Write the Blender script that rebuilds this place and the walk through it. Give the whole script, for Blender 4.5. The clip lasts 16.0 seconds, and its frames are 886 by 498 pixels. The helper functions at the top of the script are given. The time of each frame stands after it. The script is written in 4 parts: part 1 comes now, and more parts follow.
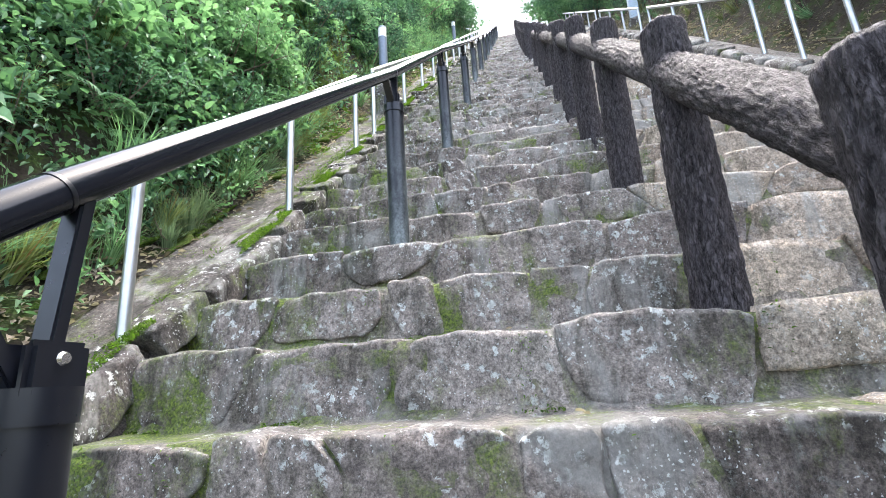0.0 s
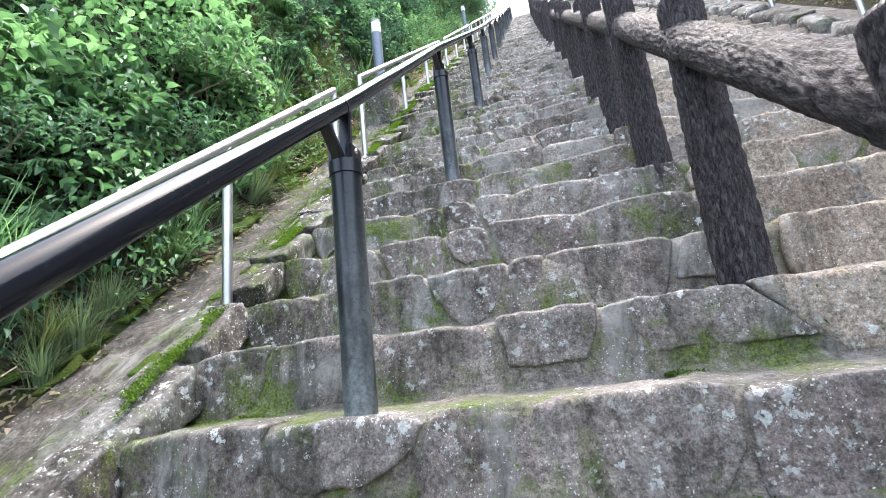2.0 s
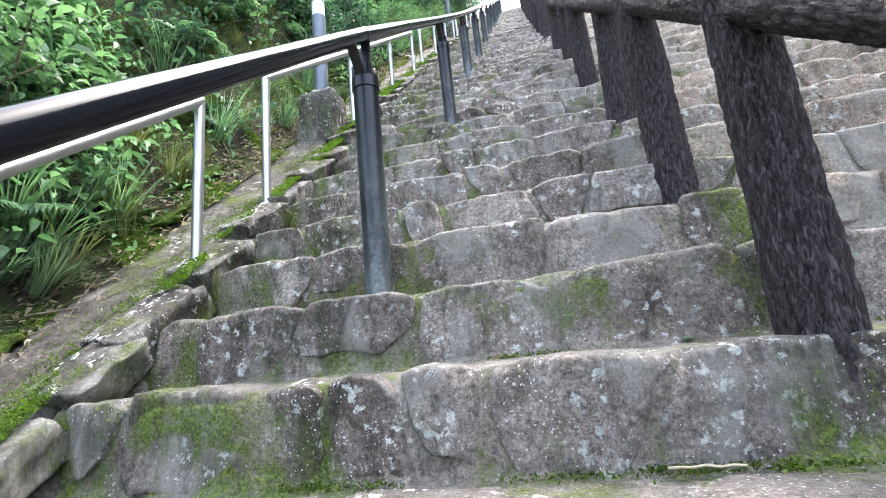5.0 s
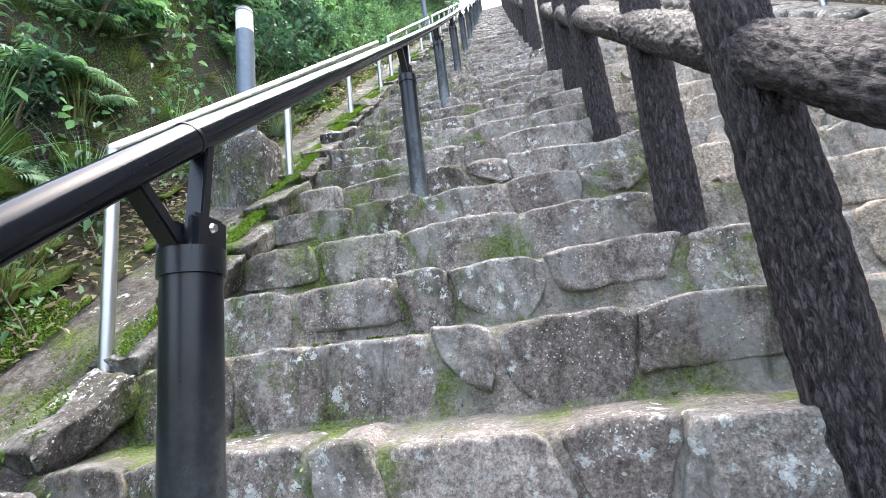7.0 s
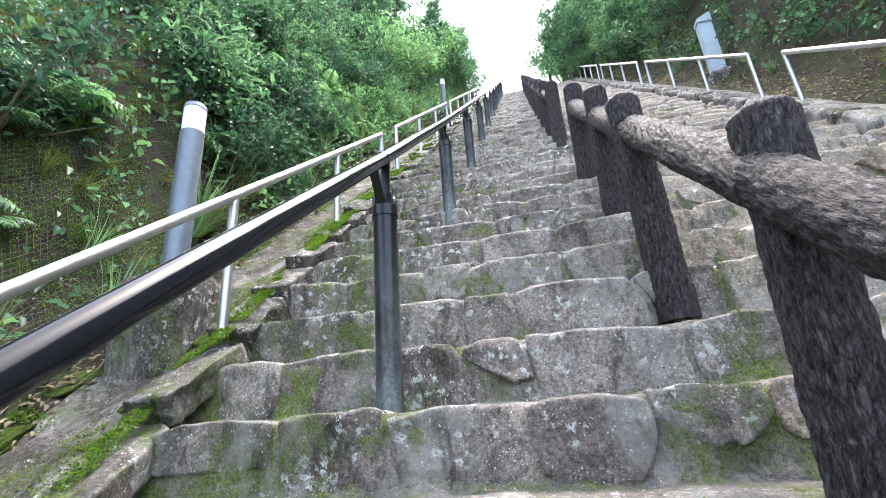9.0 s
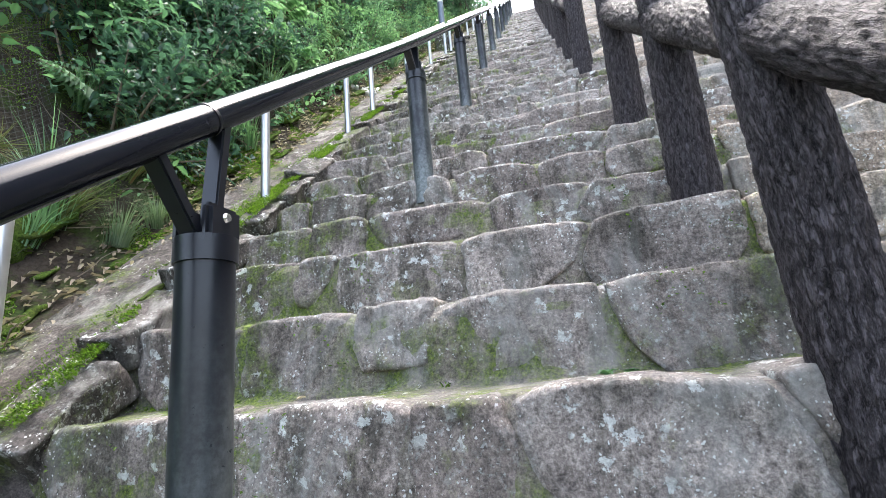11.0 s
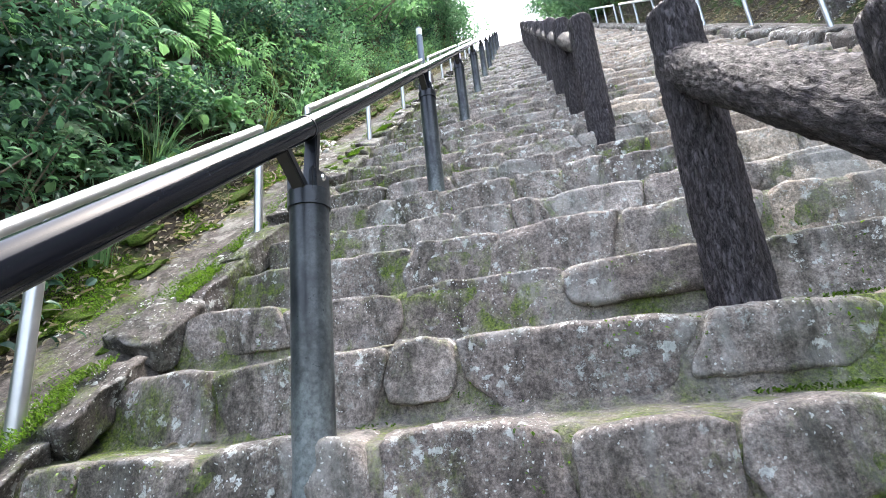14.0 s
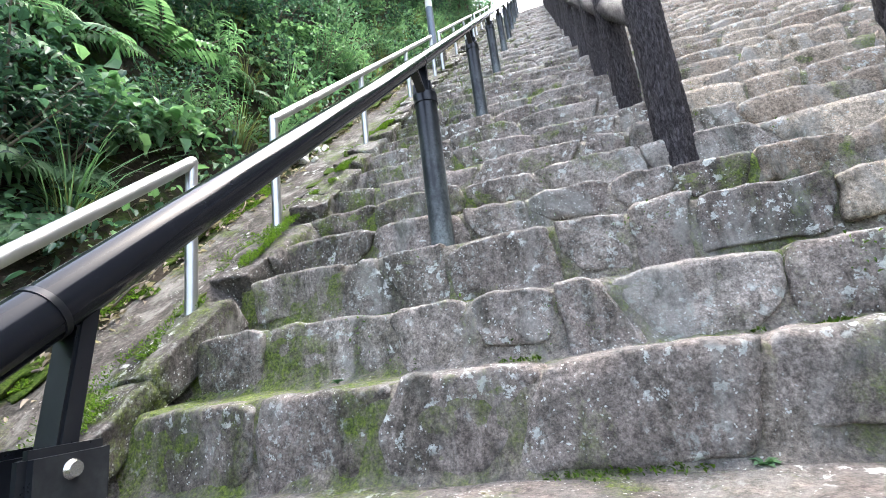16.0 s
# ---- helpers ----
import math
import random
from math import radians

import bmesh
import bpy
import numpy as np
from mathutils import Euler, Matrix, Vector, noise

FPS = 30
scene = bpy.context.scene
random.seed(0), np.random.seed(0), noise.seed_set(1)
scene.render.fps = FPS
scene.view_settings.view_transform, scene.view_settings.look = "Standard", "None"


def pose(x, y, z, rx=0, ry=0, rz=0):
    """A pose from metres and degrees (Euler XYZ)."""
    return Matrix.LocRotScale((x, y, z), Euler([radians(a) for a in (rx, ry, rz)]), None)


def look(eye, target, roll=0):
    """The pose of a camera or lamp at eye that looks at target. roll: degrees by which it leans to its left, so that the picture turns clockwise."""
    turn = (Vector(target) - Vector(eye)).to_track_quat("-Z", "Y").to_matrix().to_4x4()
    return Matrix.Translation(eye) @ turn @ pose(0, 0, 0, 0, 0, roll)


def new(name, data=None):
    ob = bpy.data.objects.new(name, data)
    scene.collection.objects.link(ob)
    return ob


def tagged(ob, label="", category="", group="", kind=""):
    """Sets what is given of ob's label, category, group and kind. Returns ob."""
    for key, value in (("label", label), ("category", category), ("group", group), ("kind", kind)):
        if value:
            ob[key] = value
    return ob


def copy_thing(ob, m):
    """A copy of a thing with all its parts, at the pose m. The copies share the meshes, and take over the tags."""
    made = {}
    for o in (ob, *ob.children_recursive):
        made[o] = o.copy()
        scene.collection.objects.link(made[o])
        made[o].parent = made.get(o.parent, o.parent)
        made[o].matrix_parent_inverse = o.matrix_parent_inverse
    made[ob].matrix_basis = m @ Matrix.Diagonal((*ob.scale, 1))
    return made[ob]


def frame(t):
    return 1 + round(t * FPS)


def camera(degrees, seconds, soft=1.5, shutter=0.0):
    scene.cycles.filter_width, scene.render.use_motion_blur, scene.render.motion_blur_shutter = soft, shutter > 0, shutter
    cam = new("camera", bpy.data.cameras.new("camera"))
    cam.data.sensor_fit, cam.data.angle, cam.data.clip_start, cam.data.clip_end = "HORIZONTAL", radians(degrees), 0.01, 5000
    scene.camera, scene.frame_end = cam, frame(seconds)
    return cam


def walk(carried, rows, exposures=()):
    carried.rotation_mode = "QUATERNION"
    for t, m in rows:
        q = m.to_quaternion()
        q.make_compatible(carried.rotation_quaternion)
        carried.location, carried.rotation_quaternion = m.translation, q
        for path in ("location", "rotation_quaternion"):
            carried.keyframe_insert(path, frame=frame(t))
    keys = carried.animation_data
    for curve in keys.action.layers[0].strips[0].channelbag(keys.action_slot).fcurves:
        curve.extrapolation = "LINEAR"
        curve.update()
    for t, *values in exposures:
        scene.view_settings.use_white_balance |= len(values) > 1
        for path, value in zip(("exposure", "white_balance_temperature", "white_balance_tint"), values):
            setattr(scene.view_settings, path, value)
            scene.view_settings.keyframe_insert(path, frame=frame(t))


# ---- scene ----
cam = camera(84.1, 16.0, soft=0.75)
PATH = [
    (0, (-0.022, 0.052, 1.236), (-0.392, 1.944, 1.768), -3.9),
    (0.5, (0.004, 0.234, 1.471), (-0.364, 2.14, 1.952), -8.4),
    (1, (-0.068, 0.478, 1.656), (-0.546, 2.367, 2.106), -5.3),
    (1.5, (-0.023, 0.715, 1.778), (-0.479, 2.593, 2.292), -4.7),
    (2, (-0.031, 0.923, 1.98), (-0.511, 2.801, 2.472), -6.4),
    (2.5, (-0.057, 1.143, 2.21), (-0.497, 3.027, 2.717), -3.8),
    (3, (0.018, 1.381, 2.398), (-0.339, 3.266, 2.963), -5.7),
    (3.5, (-0.012, 1.594, 2.498), (-0.451, 3.457, 3.076), -7.8),
    (4, (-0.041, 1.798, 2.72), (-0.47, 3.67, 3.278), -3.2),
    (4.2, (-0.007, 1.91, 2.761), (-0.415, 3.786, 3.32), -5.1),
    (6.3, (-0.17, 2.822, 3.437), (-0.616, 4.747, 3.75), -6.1),
    (6.5, (-0.162, 2.936, 3.578), (-0.609, 4.86, 3.892), -4.8),
    (7, (-0.103, 3.182, 3.787), (-0.458, 5.1, 4.229), -6.6),
    (7.5, (-0.133, 3.366, 3.924), (-0.657, 5.256, 4.316), -5.8),
    (8, (-0.127, 3.586, 4.173), (-0.611, 5.462, 4.668), -0.5),
    (8.5, (-0.045, 3.787, 4.451), (-0.378, 5.602, 5.223), -6.2),
    (8.7, (-0.064, 3.854, 4.481), (-0.404, 5.673, 5.239), -5.2),
    (10.8, (-0.083, 4.943, 5.149), (-0.6, 6.833, 5.55), -3.3),
    (11, (-0.061, 5.016, 5.184), (-0.53, 6.903, 5.652), -5.1),
    (11.5, (-0.102, 5.185, 5.381), (-0.668, 7.064, 5.77), -6.4),
    (12, (-0.198, 5.358, 5.549), (-0.836, 7.224, 5.883), -4.0),
    (12.5, (-0.117, 5.558, 5.634), (-0.531, 7.458, 6.104), -4.7),
    (13, (-0.121, 5.746, 5.824), (-0.565, 7.66, 6.197), -6.2),
    (13.5, (-0.167, 5.967, 6.02), (-0.643, 7.868, 6.416), -3.0),
    (13.9, (-0.168, 6.079, 6.125), (-0.546, 7.992, 6.57), -2.7),
    (14, (-0.101, 6.148, 6.154), (-0.513, 8.022, 6.717), -5.8),
    (14.5, (-0.13, 6.309, 6.327), (-0.668, 8.187, 6.758), -8.0),
    (15, (-0.175, 6.518, 6.525), (-0.744, 8.361, 7.054), -5.3),
    (15.5, (-0.109, 6.716, 6.641), (-0.615, 8.59, 7.121), -7.3),
    (16, (-0.145, 6.844, 6.762), (-0.669, 8.715, 7.234), -7.0),
]
walk(cam, [(t, look(eye, target, roll)) for t, eye, target, roll in PATH])

import functools

# ---- light ----
scene.view_settings.exposure = 2.98
world = bpy.data.worlds.new("world")
scene.world = world
world.use_nodes = True
wn, wl = world.node_tree.nodes, world.node_tree.links
sky = wn.new("ShaderNodeTexSky")
sky.sky_type, sky.sun_disc = "NISHITA", False
sky.sun_elevation, sky.sun_rotation = radians(72), radians(27)
sky.air_density, sky.dust_density = 1.0, 4.0
pale = wn.new("ShaderNodeHueSaturation")
pale.inputs["Saturation"].default_value = 0.74
wl.new(sky.outputs[0], pale.inputs["Color"])
wl.new(pale.outputs[0], wn["Background"].inputs["Color"])
wn["Background"].inputs["Strength"].default_value = 0.15
sun = new("sun", bpy.data.lights.new("sun", "SUN"))
sun.data.energy, sun.data.angle, sun.data.color = 0.5, radians(14), (1.0, 0.965, 0.93)
sun.matrix_world = look((2.8, 10.5, 23.0), (0, 5, 4))


# ---- materials ----
class Mat:
    """A node material with a few shorthands."""

    def __init__(self, name, rough=0.8, metal=0.0, spec=0.4):
        self.m = bpy.data.materials.new(name)
        self.m.use_nodes = True
        self.n, self.l = self.m.node_tree.nodes, self.m.node_tree.links
        self.b = self.n["Principled BSDF"]
        self.b.inputs["Roughness"].default_value = rough
        self.b.inputs["Metallic"].default_value = metal
        self.b.inputs["Specular IOR Level"].default_value = spec
        self.co = self.n.new("ShaderNodeTexCoord").outputs["Object"]
        self.geo = self.n.new("ShaderNodeNewGeometry")

    def put(self, socket, value):
        if hasattr(value, "links"):
            self.l.new(value, socket)
        else:
            socket.default_value = value

    def stretch(self, v, scale):
        k = self.n.new("ShaderNodeMapping")
        k.inputs["Scale"].default_value = scale
        self.l.new(v, k.inputs["Vector"])
        return k.outputs[0]

    def noise(self, scale, detail=5.0, rough=0.6, vec=None, out="Fac", warp=0.0, kind="FBM"):
        k = self.n.new("ShaderNodeTexNoise")
        k.noise_type = kind
        k.inputs["Scale"].default_value = scale
        k.inputs["Detail"].default_value = detail
        k.inputs["Roughness"].default_value = rough
        k.inputs["Distortion"].default_value = warp
        self.l.new(vec or self.co, k.inputs["Vector"])
        return k.outputs[out]

    def cells(self, scale, feature="F1", vec=None, out="Distance"):
        k = self.n.new("ShaderNodeTexVoronoi")
        k.feature = feature
        k.inputs["Scale"].default_value = scale
        self.l.new(vec or self.co, k.inputs["Vector"])
        return k.outputs[out]

    def ramp(self, fac, *stops):
        k = self.n.new("ShaderNodeValToRGB")
        e = k.color_ramp.elements
        while len(e) < len(stops):
            e.new(0.5)
        for el, (p, c) in zip(e, stops):
            el.position = p
            el.color = (*c, 1) if isinstance(c, tuple) else (c, c, c, 1)
        self.l.new(fac, k.inputs[0])
        return k.outputs[0]

    def mix(self, fac, a, b, blend="MIX"):
        k = self.n.new("ShaderNodeMix")
        k.data_type, k.blend_type = "RGBA", blend
        self.put(k.inputs[0], fac)
        for i, v in ((6, a), (7, b)):
            self.put(k.inputs[i], (*v, 1) if isinstance(v, tuple) else v)
        return k.outputs[2]

    def math(self, op, a, b=0.0):
        k = self.n.new("ShaderNodeMath")
        k.operation = op
        self.put(k.inputs[0], a)
        self.put(k.inputs[1], b)
        return k.outputs[0]

    def axis(self, v, i):
        k = self.n.new("ShaderNodeSeparateXYZ")
        self.l.new(v, k.inputs[0])
        return k.outputs[i]

    def random(self, island=False):
        if island:
            return self.geo.outputs["Random Per Island"]
        return self.n.new("ShaderNodeObjectInfo").outputs["Random"]

    def bump(self, *layers):
        last = None
        for height, strength, dist in layers:
            k = self.n.new("ShaderNodeBump")
            k.inputs["Strength"].default_value = strength
            k.inputs["Distance"].default_value = dist
            self.l.new(height, k.inputs["Height"])
            if last:
                self.l.new(last, k.inputs["Normal"])
            last = k.outputs[0]
        self.l.new(last, self.b.inputs["Normal"])

    def colour(self, v, rough=None):
        self.put(self.b.inputs["Base Color"], (*v, 1) if isinstance(v, tuple) else v)
        if rough is not None:
            self.put(self.b.inputs["Roughness"], rough)
        return self.m


def stone_material(name, base_dark, base_light, moss=0.5, lichen=0.5, island=False, growth_shade=1.0, wear=True, top_amount=1.0):
    m = Mat(name, 0.92, 0, 0.25)
    pos = m.geo.outputs["Position"]
    rnd = m.random(island)
    big = m.noise(3.0, 4, 0.6, pos)
    grain = m.noise(75, 6, 0.75, pos)
    col = m.ramp(m.math("ADD", m.math("MULTIPLY", big, 0.6), m.math("MULTIPLY", m.noise(24, 5, 0.7, pos), 0.4)), (0.34, base_dark), (0.66, base_light))
    col = m.mix(0.8, col, m.ramp(rnd, (0.0, 0.66), (0.5, 1.0), (1.0, 1.28)), "MULTIPLY")
    col = m.mix(0.9, col, m.mix(rnd, (1.10, 0.97, 0.93), (1.06, 0.985, 0.945)), "MULTIPLY")
    col = m.mix(1.0, col, m.ramp(grain, (0.37, 0.52), (0.5, 1.0), (0.63, 1.5)), "MULTIPLY")
    col = m.mix(1.0, col, m.ramp(m.noise(190, 4, 0.7, pos), (0.36, 0.66), (0.5, 1.0), (0.64, 1.34)), "MULTIPLY")
    col = m.mix(1.0, col, m.ramp(m.noise(30, 6, 0.75, pos, warp=0.4), (0.36, 0.74), (0.5, 1.0), (0.64, 1.2)), "MULTIPLY")
    # pale mortar smears
    smear = m.ramp(m.noise(2.6, 5, 0.7, m.stretch(pos, (1.2, 1, 0.5)), warp=0.8), (0.52, 0.0), (0.62, 0.7))
    col = m.mix(smear, col, m.mix(0.6, (0.33, 0.32, 0.297), m.ramp(grain, (0.3, 0.7), (0.7, 1.3)), "MULTIPLY"))
    # dark algae, thicker by the fence and leftwards, with the bank's shade painted in
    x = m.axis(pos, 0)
    edge = m.math("MULTIPLY", m.ramp(m.math("MULTIPLY", m.math("ADD", x, 2.0), 0.25), (0.08, 1.0), (0.42, 0.18), (0.56, 0.0), (0.625, 0.65), (0.70, 0.0)), growth_shade)
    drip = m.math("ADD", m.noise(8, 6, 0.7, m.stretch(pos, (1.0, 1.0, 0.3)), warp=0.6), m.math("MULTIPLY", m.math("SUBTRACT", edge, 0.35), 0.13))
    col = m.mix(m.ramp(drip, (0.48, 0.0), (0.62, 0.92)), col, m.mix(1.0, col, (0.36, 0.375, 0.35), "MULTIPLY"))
    # upward faces toned grey in colour against strong top light; worn pale edges
    up = m.axis(m.geo.outputs["Normal"], 2)
    top_grey = m.math("MULTIPLY", m.ramp(up, (0.4, 0.0), (0.95, 0.7)), m.ramp(m.noise(14, 5, 0.7, pos), (0.38, 0.3 * top_amount), (0.62, 0.95 * top_amount)))
    col = m.mix(top_grey, col, m.mix(0.8, (0.158, 0.156, 0.153), m.ramp(grain, (0.3, 0.6), (0.7, 1.3)), "MULTIPLY"))
    if wear:
        rub = m.math("MULTIPLY", m.ramp(m.geo.outputs["Pointiness"], (0.52, 0.0), (0.6, 1.0)), m.ramp(m.noise(9, 6, 0.8, pos), (0.5, 0.0), (0.58, 0.7)))
        col = m.mix(rub, col, m.mix(1.0, (0.47, 0.465, 0.45), m.ramp(grain, (0.37, 0.6), (0.63, 1.3)), "MULTIPLY"))
    # lichen: specks, crusts and small discs
    specks = m.cells(75, "F1", m.mix(0.02, pos, m.noise(60, 3, 0.5, pos, out="Color"), "ADD"))
    col = m.mix(m.math("MULTIPLY", m.ramp(specks, (0.16, 1.0), (0.22, 0.0)), m.ramp(m.noise(6, 4, 0.65, pos), (0.57 - 0.1 * lichen, 0.0), (0.65 - 0.1 * lichen, 1.0))), col, (0.68, 0.69, 0.66))
    spots = m.cells(21, "F1", m.mix(0.10, pos, m.noise(34, 5, 0.75, pos, out="Color"), "ADD"))
    mask = m.math("MULTIPLY", m.ramp(spots, (0.26, 1.0), (0.3, 0.0)), m.ramp(m.noise(4, 3, 0.6, pos), (0.63 - 0.14 * lichen, 0.0), (0.70 - 0.14 * lichen, 1.0)))
    col = m.mix(m.math("MULTIPLY", mask, 0.92), col, m.mix(1.0, (0.62, 0.64, 0.61), m.ramp(grain, (0.37, 0.6), (0.63, 1.25)), "MULTIPLY"))
    crust = m.math("MULTIPLY", m.ramp(m.noise(46, 5, 0.8, pos), (0.54, 0.0), (0.64, 1.0)), m.ramp(m.noise(3.3, 3, 0.6, pos), (0.5, 0.0), (0.64, 0.8)))
    col = m.mix(m.math("MULTIPLY", crust, lichen), col, (0.47, 0.50, 0.47))
    # moss
    mn = m.math("ADD", m.math("MULTIPLY", m.noise(4.5, 6, 0.7, m.stretch(pos, (1, 1, 0.6))), 0.8), m.math("MULTIPLY", grain, 0.2))
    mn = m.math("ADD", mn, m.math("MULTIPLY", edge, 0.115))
    mm = m.math("MULTIPLY", m.ramp(mn, (0.64 - 0.16 * moss, 0.0), (0.76 - 0.16 * moss, 1.0)), m.ramp(m.noise(38, 5, 0.7, pos), (0.36, 0.35), (0.52, 1.0)))
    green = m.ramp(m.noise(110, 4, 0.7, pos), (0.36, (0.028, 0.048, 0.008)), (0.5, (0.1, 0.15, 0.022)), (0.64, (0.21, 0.28, 0.04)))
    col = m.mix(m.math("MULTIPLY", mm, 0.88), col, green)
    m.bump((m.noise(18, 9, 0.75, pos), 0.6, 0.025), (m.noise(90, 6, 0.8, pos), 0.75, 0.009), (m.noise(260, 4, 0.7, pos), 0.8, 0.004), (mm, 0.6, 0.014))
    return m.colour(col)


def bark_material():
    m = Mat("bark", 0.6, 0, 0.14)
    v = m.stretch(m.co, (1.0, 1.0, 0.3))
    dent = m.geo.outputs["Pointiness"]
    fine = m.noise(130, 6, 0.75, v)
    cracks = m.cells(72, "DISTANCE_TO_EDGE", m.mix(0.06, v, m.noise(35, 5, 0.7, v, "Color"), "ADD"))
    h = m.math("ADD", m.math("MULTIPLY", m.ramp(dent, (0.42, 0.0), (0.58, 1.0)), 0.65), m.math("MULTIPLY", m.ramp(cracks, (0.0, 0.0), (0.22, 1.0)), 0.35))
    # dark put into the colour wherever the mesh dents or a crack runs
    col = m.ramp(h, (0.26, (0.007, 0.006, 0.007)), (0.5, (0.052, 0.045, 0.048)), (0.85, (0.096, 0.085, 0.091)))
    col = m.mix(0.9, col, m.ramp(fine, (0.36, 0.5), (0.5, 1.0), (0.64, 1.6)), "MULTIPLY")
    worn = m.ramp(m.noise(6, 4, 0.6), (0.5, 0.0), (0.72, 0.35))
    col = m.mix(worn, col, m.mix(0.9, (0.060, 0.054, 0.058), m.ramp(fine, (0.36, 0.4), (0.64, 1.5)), "MULTIPLY"))
    # white flecks on upward faces: specular glints of the log tops painted in
    pale = m.math("MULTIPLY", m.ramp(m.axis(m.geo.outputs["Normal"], 2), (0.6, 0.0), (0.95, 0.22)), m.math("MULTIPLY", m.ramp(m.noise(110, 4, 0.7), (0.6, 0.0), (0.64, 1.0)), m.ramp(h, (0.45, 0.0), (0.7, 1.0))))
    col = m.mix(pale, col, (0.48, 0.46, 0.47))
    m.bump((m.ramp(cracks, (0.0, 0.0), (0.25, 1.0)), 0.8, 0.006), (fine, 0.8, 0.004))
    return m.colour(col, m.ramp(fine, (0.3, 0.7), (0.7, 0.5)))


def paint_material():
    m = Mat("black paint", 0.32, 0.0, 0.4)
    low = m.ramp(m.noise(5, 5, 0.65, m.stretch(m.co, (1, 1, 0.4))), (0.38, 0.0), (0.58, 1.0))
    foot = m.ramp(m.axis(m.co, 2), (0.0, 1.0), (0.3, 0.7), (0.75, 0.0))
    dirt = m.math("MULTIPLY", low, foot)
    col = m.mix(m.math("MULTIPLY", dirt, 0.9), (0.007, 0.008, 0.012), m.ramp(m.noise(70, 5, 0.7), (0.35, (0.07, 0.08, 0.082)), (0.65, (0.2, 0.225, 0.225))))
    return m.colour(col, m.ramp(m.noise(60, 4), (0.3, 0.27), (0.7, 0.35)))


def rail_paint_material():
    m = Mat("rail paint", 0.1, 0.0, 0.25)
    scuff = m.ramp(m.noise(60, 5, 0.7), (0.6, 0.0), (0.75, 0.3))
    return m.colour(m.mix(scuff, (0.009, 0.010, 0.014), (0.03, 0.032, 0.04)), m.ramp(m.noise(90, 4), (0.35, 0.09), (0.65, 0.12)))


def steel_material():
    m = Mat("steel", 0.3, 1.0)
    return m.colour(m.ramp(m.noise(8, 4), (0.3, (0.46, 0.46, 0.47)), (0.7, (0.6, 0.6, 0.6))), m.ramp(m.noise(25, 4), (0.3, 0.38), (0.7, 0.48)))


def soil_material():
    m = Mat("soil", 0.95, 0, 0.2)
    pos = m.geo.outputs["Position"]
    a = m.noise(4, 6, 0.7, pos)
    col = m.ramp(m.noise(40, 6, 0.75, pos), (0.3, (0.016, 0.013, 0.010)), (0.7, (0.075, 0.06, 0.047)))
    col = m.mix(m.ramp(a, (0.48, 0.0), (0.6, 0.9)), col, m.ramp(m.noise(70, 3, 0.6, pos), (0.3, (0.018, 0.034, 0.008)), (0.7, (0.065, 0.105, 0.022))))
    m.bump((m.noise(12, 8, 0.75, pos), 0.8, 0.06), (m.noise(90, 4, 0.7, pos), 0.6, 0.01))
    return m.colour(col)


def moss_material():
    m = Mat("moss", 0.95, 0, 0.15)
    pos = m.geo.outputs["Position"]
    col = m.ramp(m.noise(120, 5, 0.75, pos), (0.34, (0.02, 0.04, 0.006)), (0.5, (0.07, 0.125, 0.018)), (0.66, (0.14, 0.22, 0.03)))
    col = m.mix(m.ramp(m.noise(9, 4, 0.6, pos), (0.45, 0.0), (0.65, 0.5)), col, (0.09, 0.075, 0.03))
    m.bump((m.noise(90, 6, 0.8, pos), 1.0, 0.02))
    return m.colour(col)


def leaf_material(name, dark, light, brown=0.0):
    m = Mat(name, 0.5, 0, 0.35)
    rnd = m.random(True)
    col = m.ramp(rnd, (0.0, dark), (1.0, light))
    if brown:
        col = m.mix(m.ramp(rnd, (brown, 0.0), (brown + 0.01, 1.0)), (0.16, 0.10, 0.05), col)
    col = m.mix(0.5, col, m.ramp(m.random(), (0.0, 0.7), (1.0, 1.3)), "MULTIPLY")
    m.b.inputs["Base Color"].default_value = (*dark, 1)
    m.l.new(col, m.b.inputs["Base Color"])
    thin = m.n.new("ShaderNodeBsdfTranslucent")
    m.l.new(m.mix(1.0, col, (1.15, 1.3, 0.9), "MULTIPLY"), thin.inputs["Color"])
    both = m.n.new("ShaderNodeMixShader")
    both.inputs[0].default_value = 0.42
    m.l.new(m.b.outputs[0], both.inputs[1])
    m.l.new(thin.outputs[0], both.inputs[2])
    m.l.new(both.outputs[0], m.n["Material Output"].inputs["Surface"])
    return m.m


def plain(name, c, rough=0.6, metal=0.0, var=0.2, scale=20):
    m = Mat(name, rough, metal)
    f = m.noise(scale, 5, 0.65)
    return m.colour(m.ramp(f, (0.3, tuple(x * (1 - var) for x in c)), (0.7, tuple(min(1, x * (1 + var)) for x in c))))


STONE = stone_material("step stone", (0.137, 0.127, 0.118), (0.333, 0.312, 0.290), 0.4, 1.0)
PALE_STONE = stone_material("pale step stone", (0.228, 0.203, 0.168), (0.436, 0.389, 0.320), 0.2, 0.8, growth_shade=0.3)
FAR_PALE = stone_material("far pale step stone", (0.237, 0.211, 0.176), (0.445, 0.398, 0.328), 0.2, 0.8, True, growth_shade=0.3)
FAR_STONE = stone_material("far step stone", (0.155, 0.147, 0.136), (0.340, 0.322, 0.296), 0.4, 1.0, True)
KERB = stone_material("kerb stone", (0.054, 0.052, 0.05), (0.155, 0.15, 0.142), 0.48, 1.0, growth_shade=0.55, top_amount=0.3)
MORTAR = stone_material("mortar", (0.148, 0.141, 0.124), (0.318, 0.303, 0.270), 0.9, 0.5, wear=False)
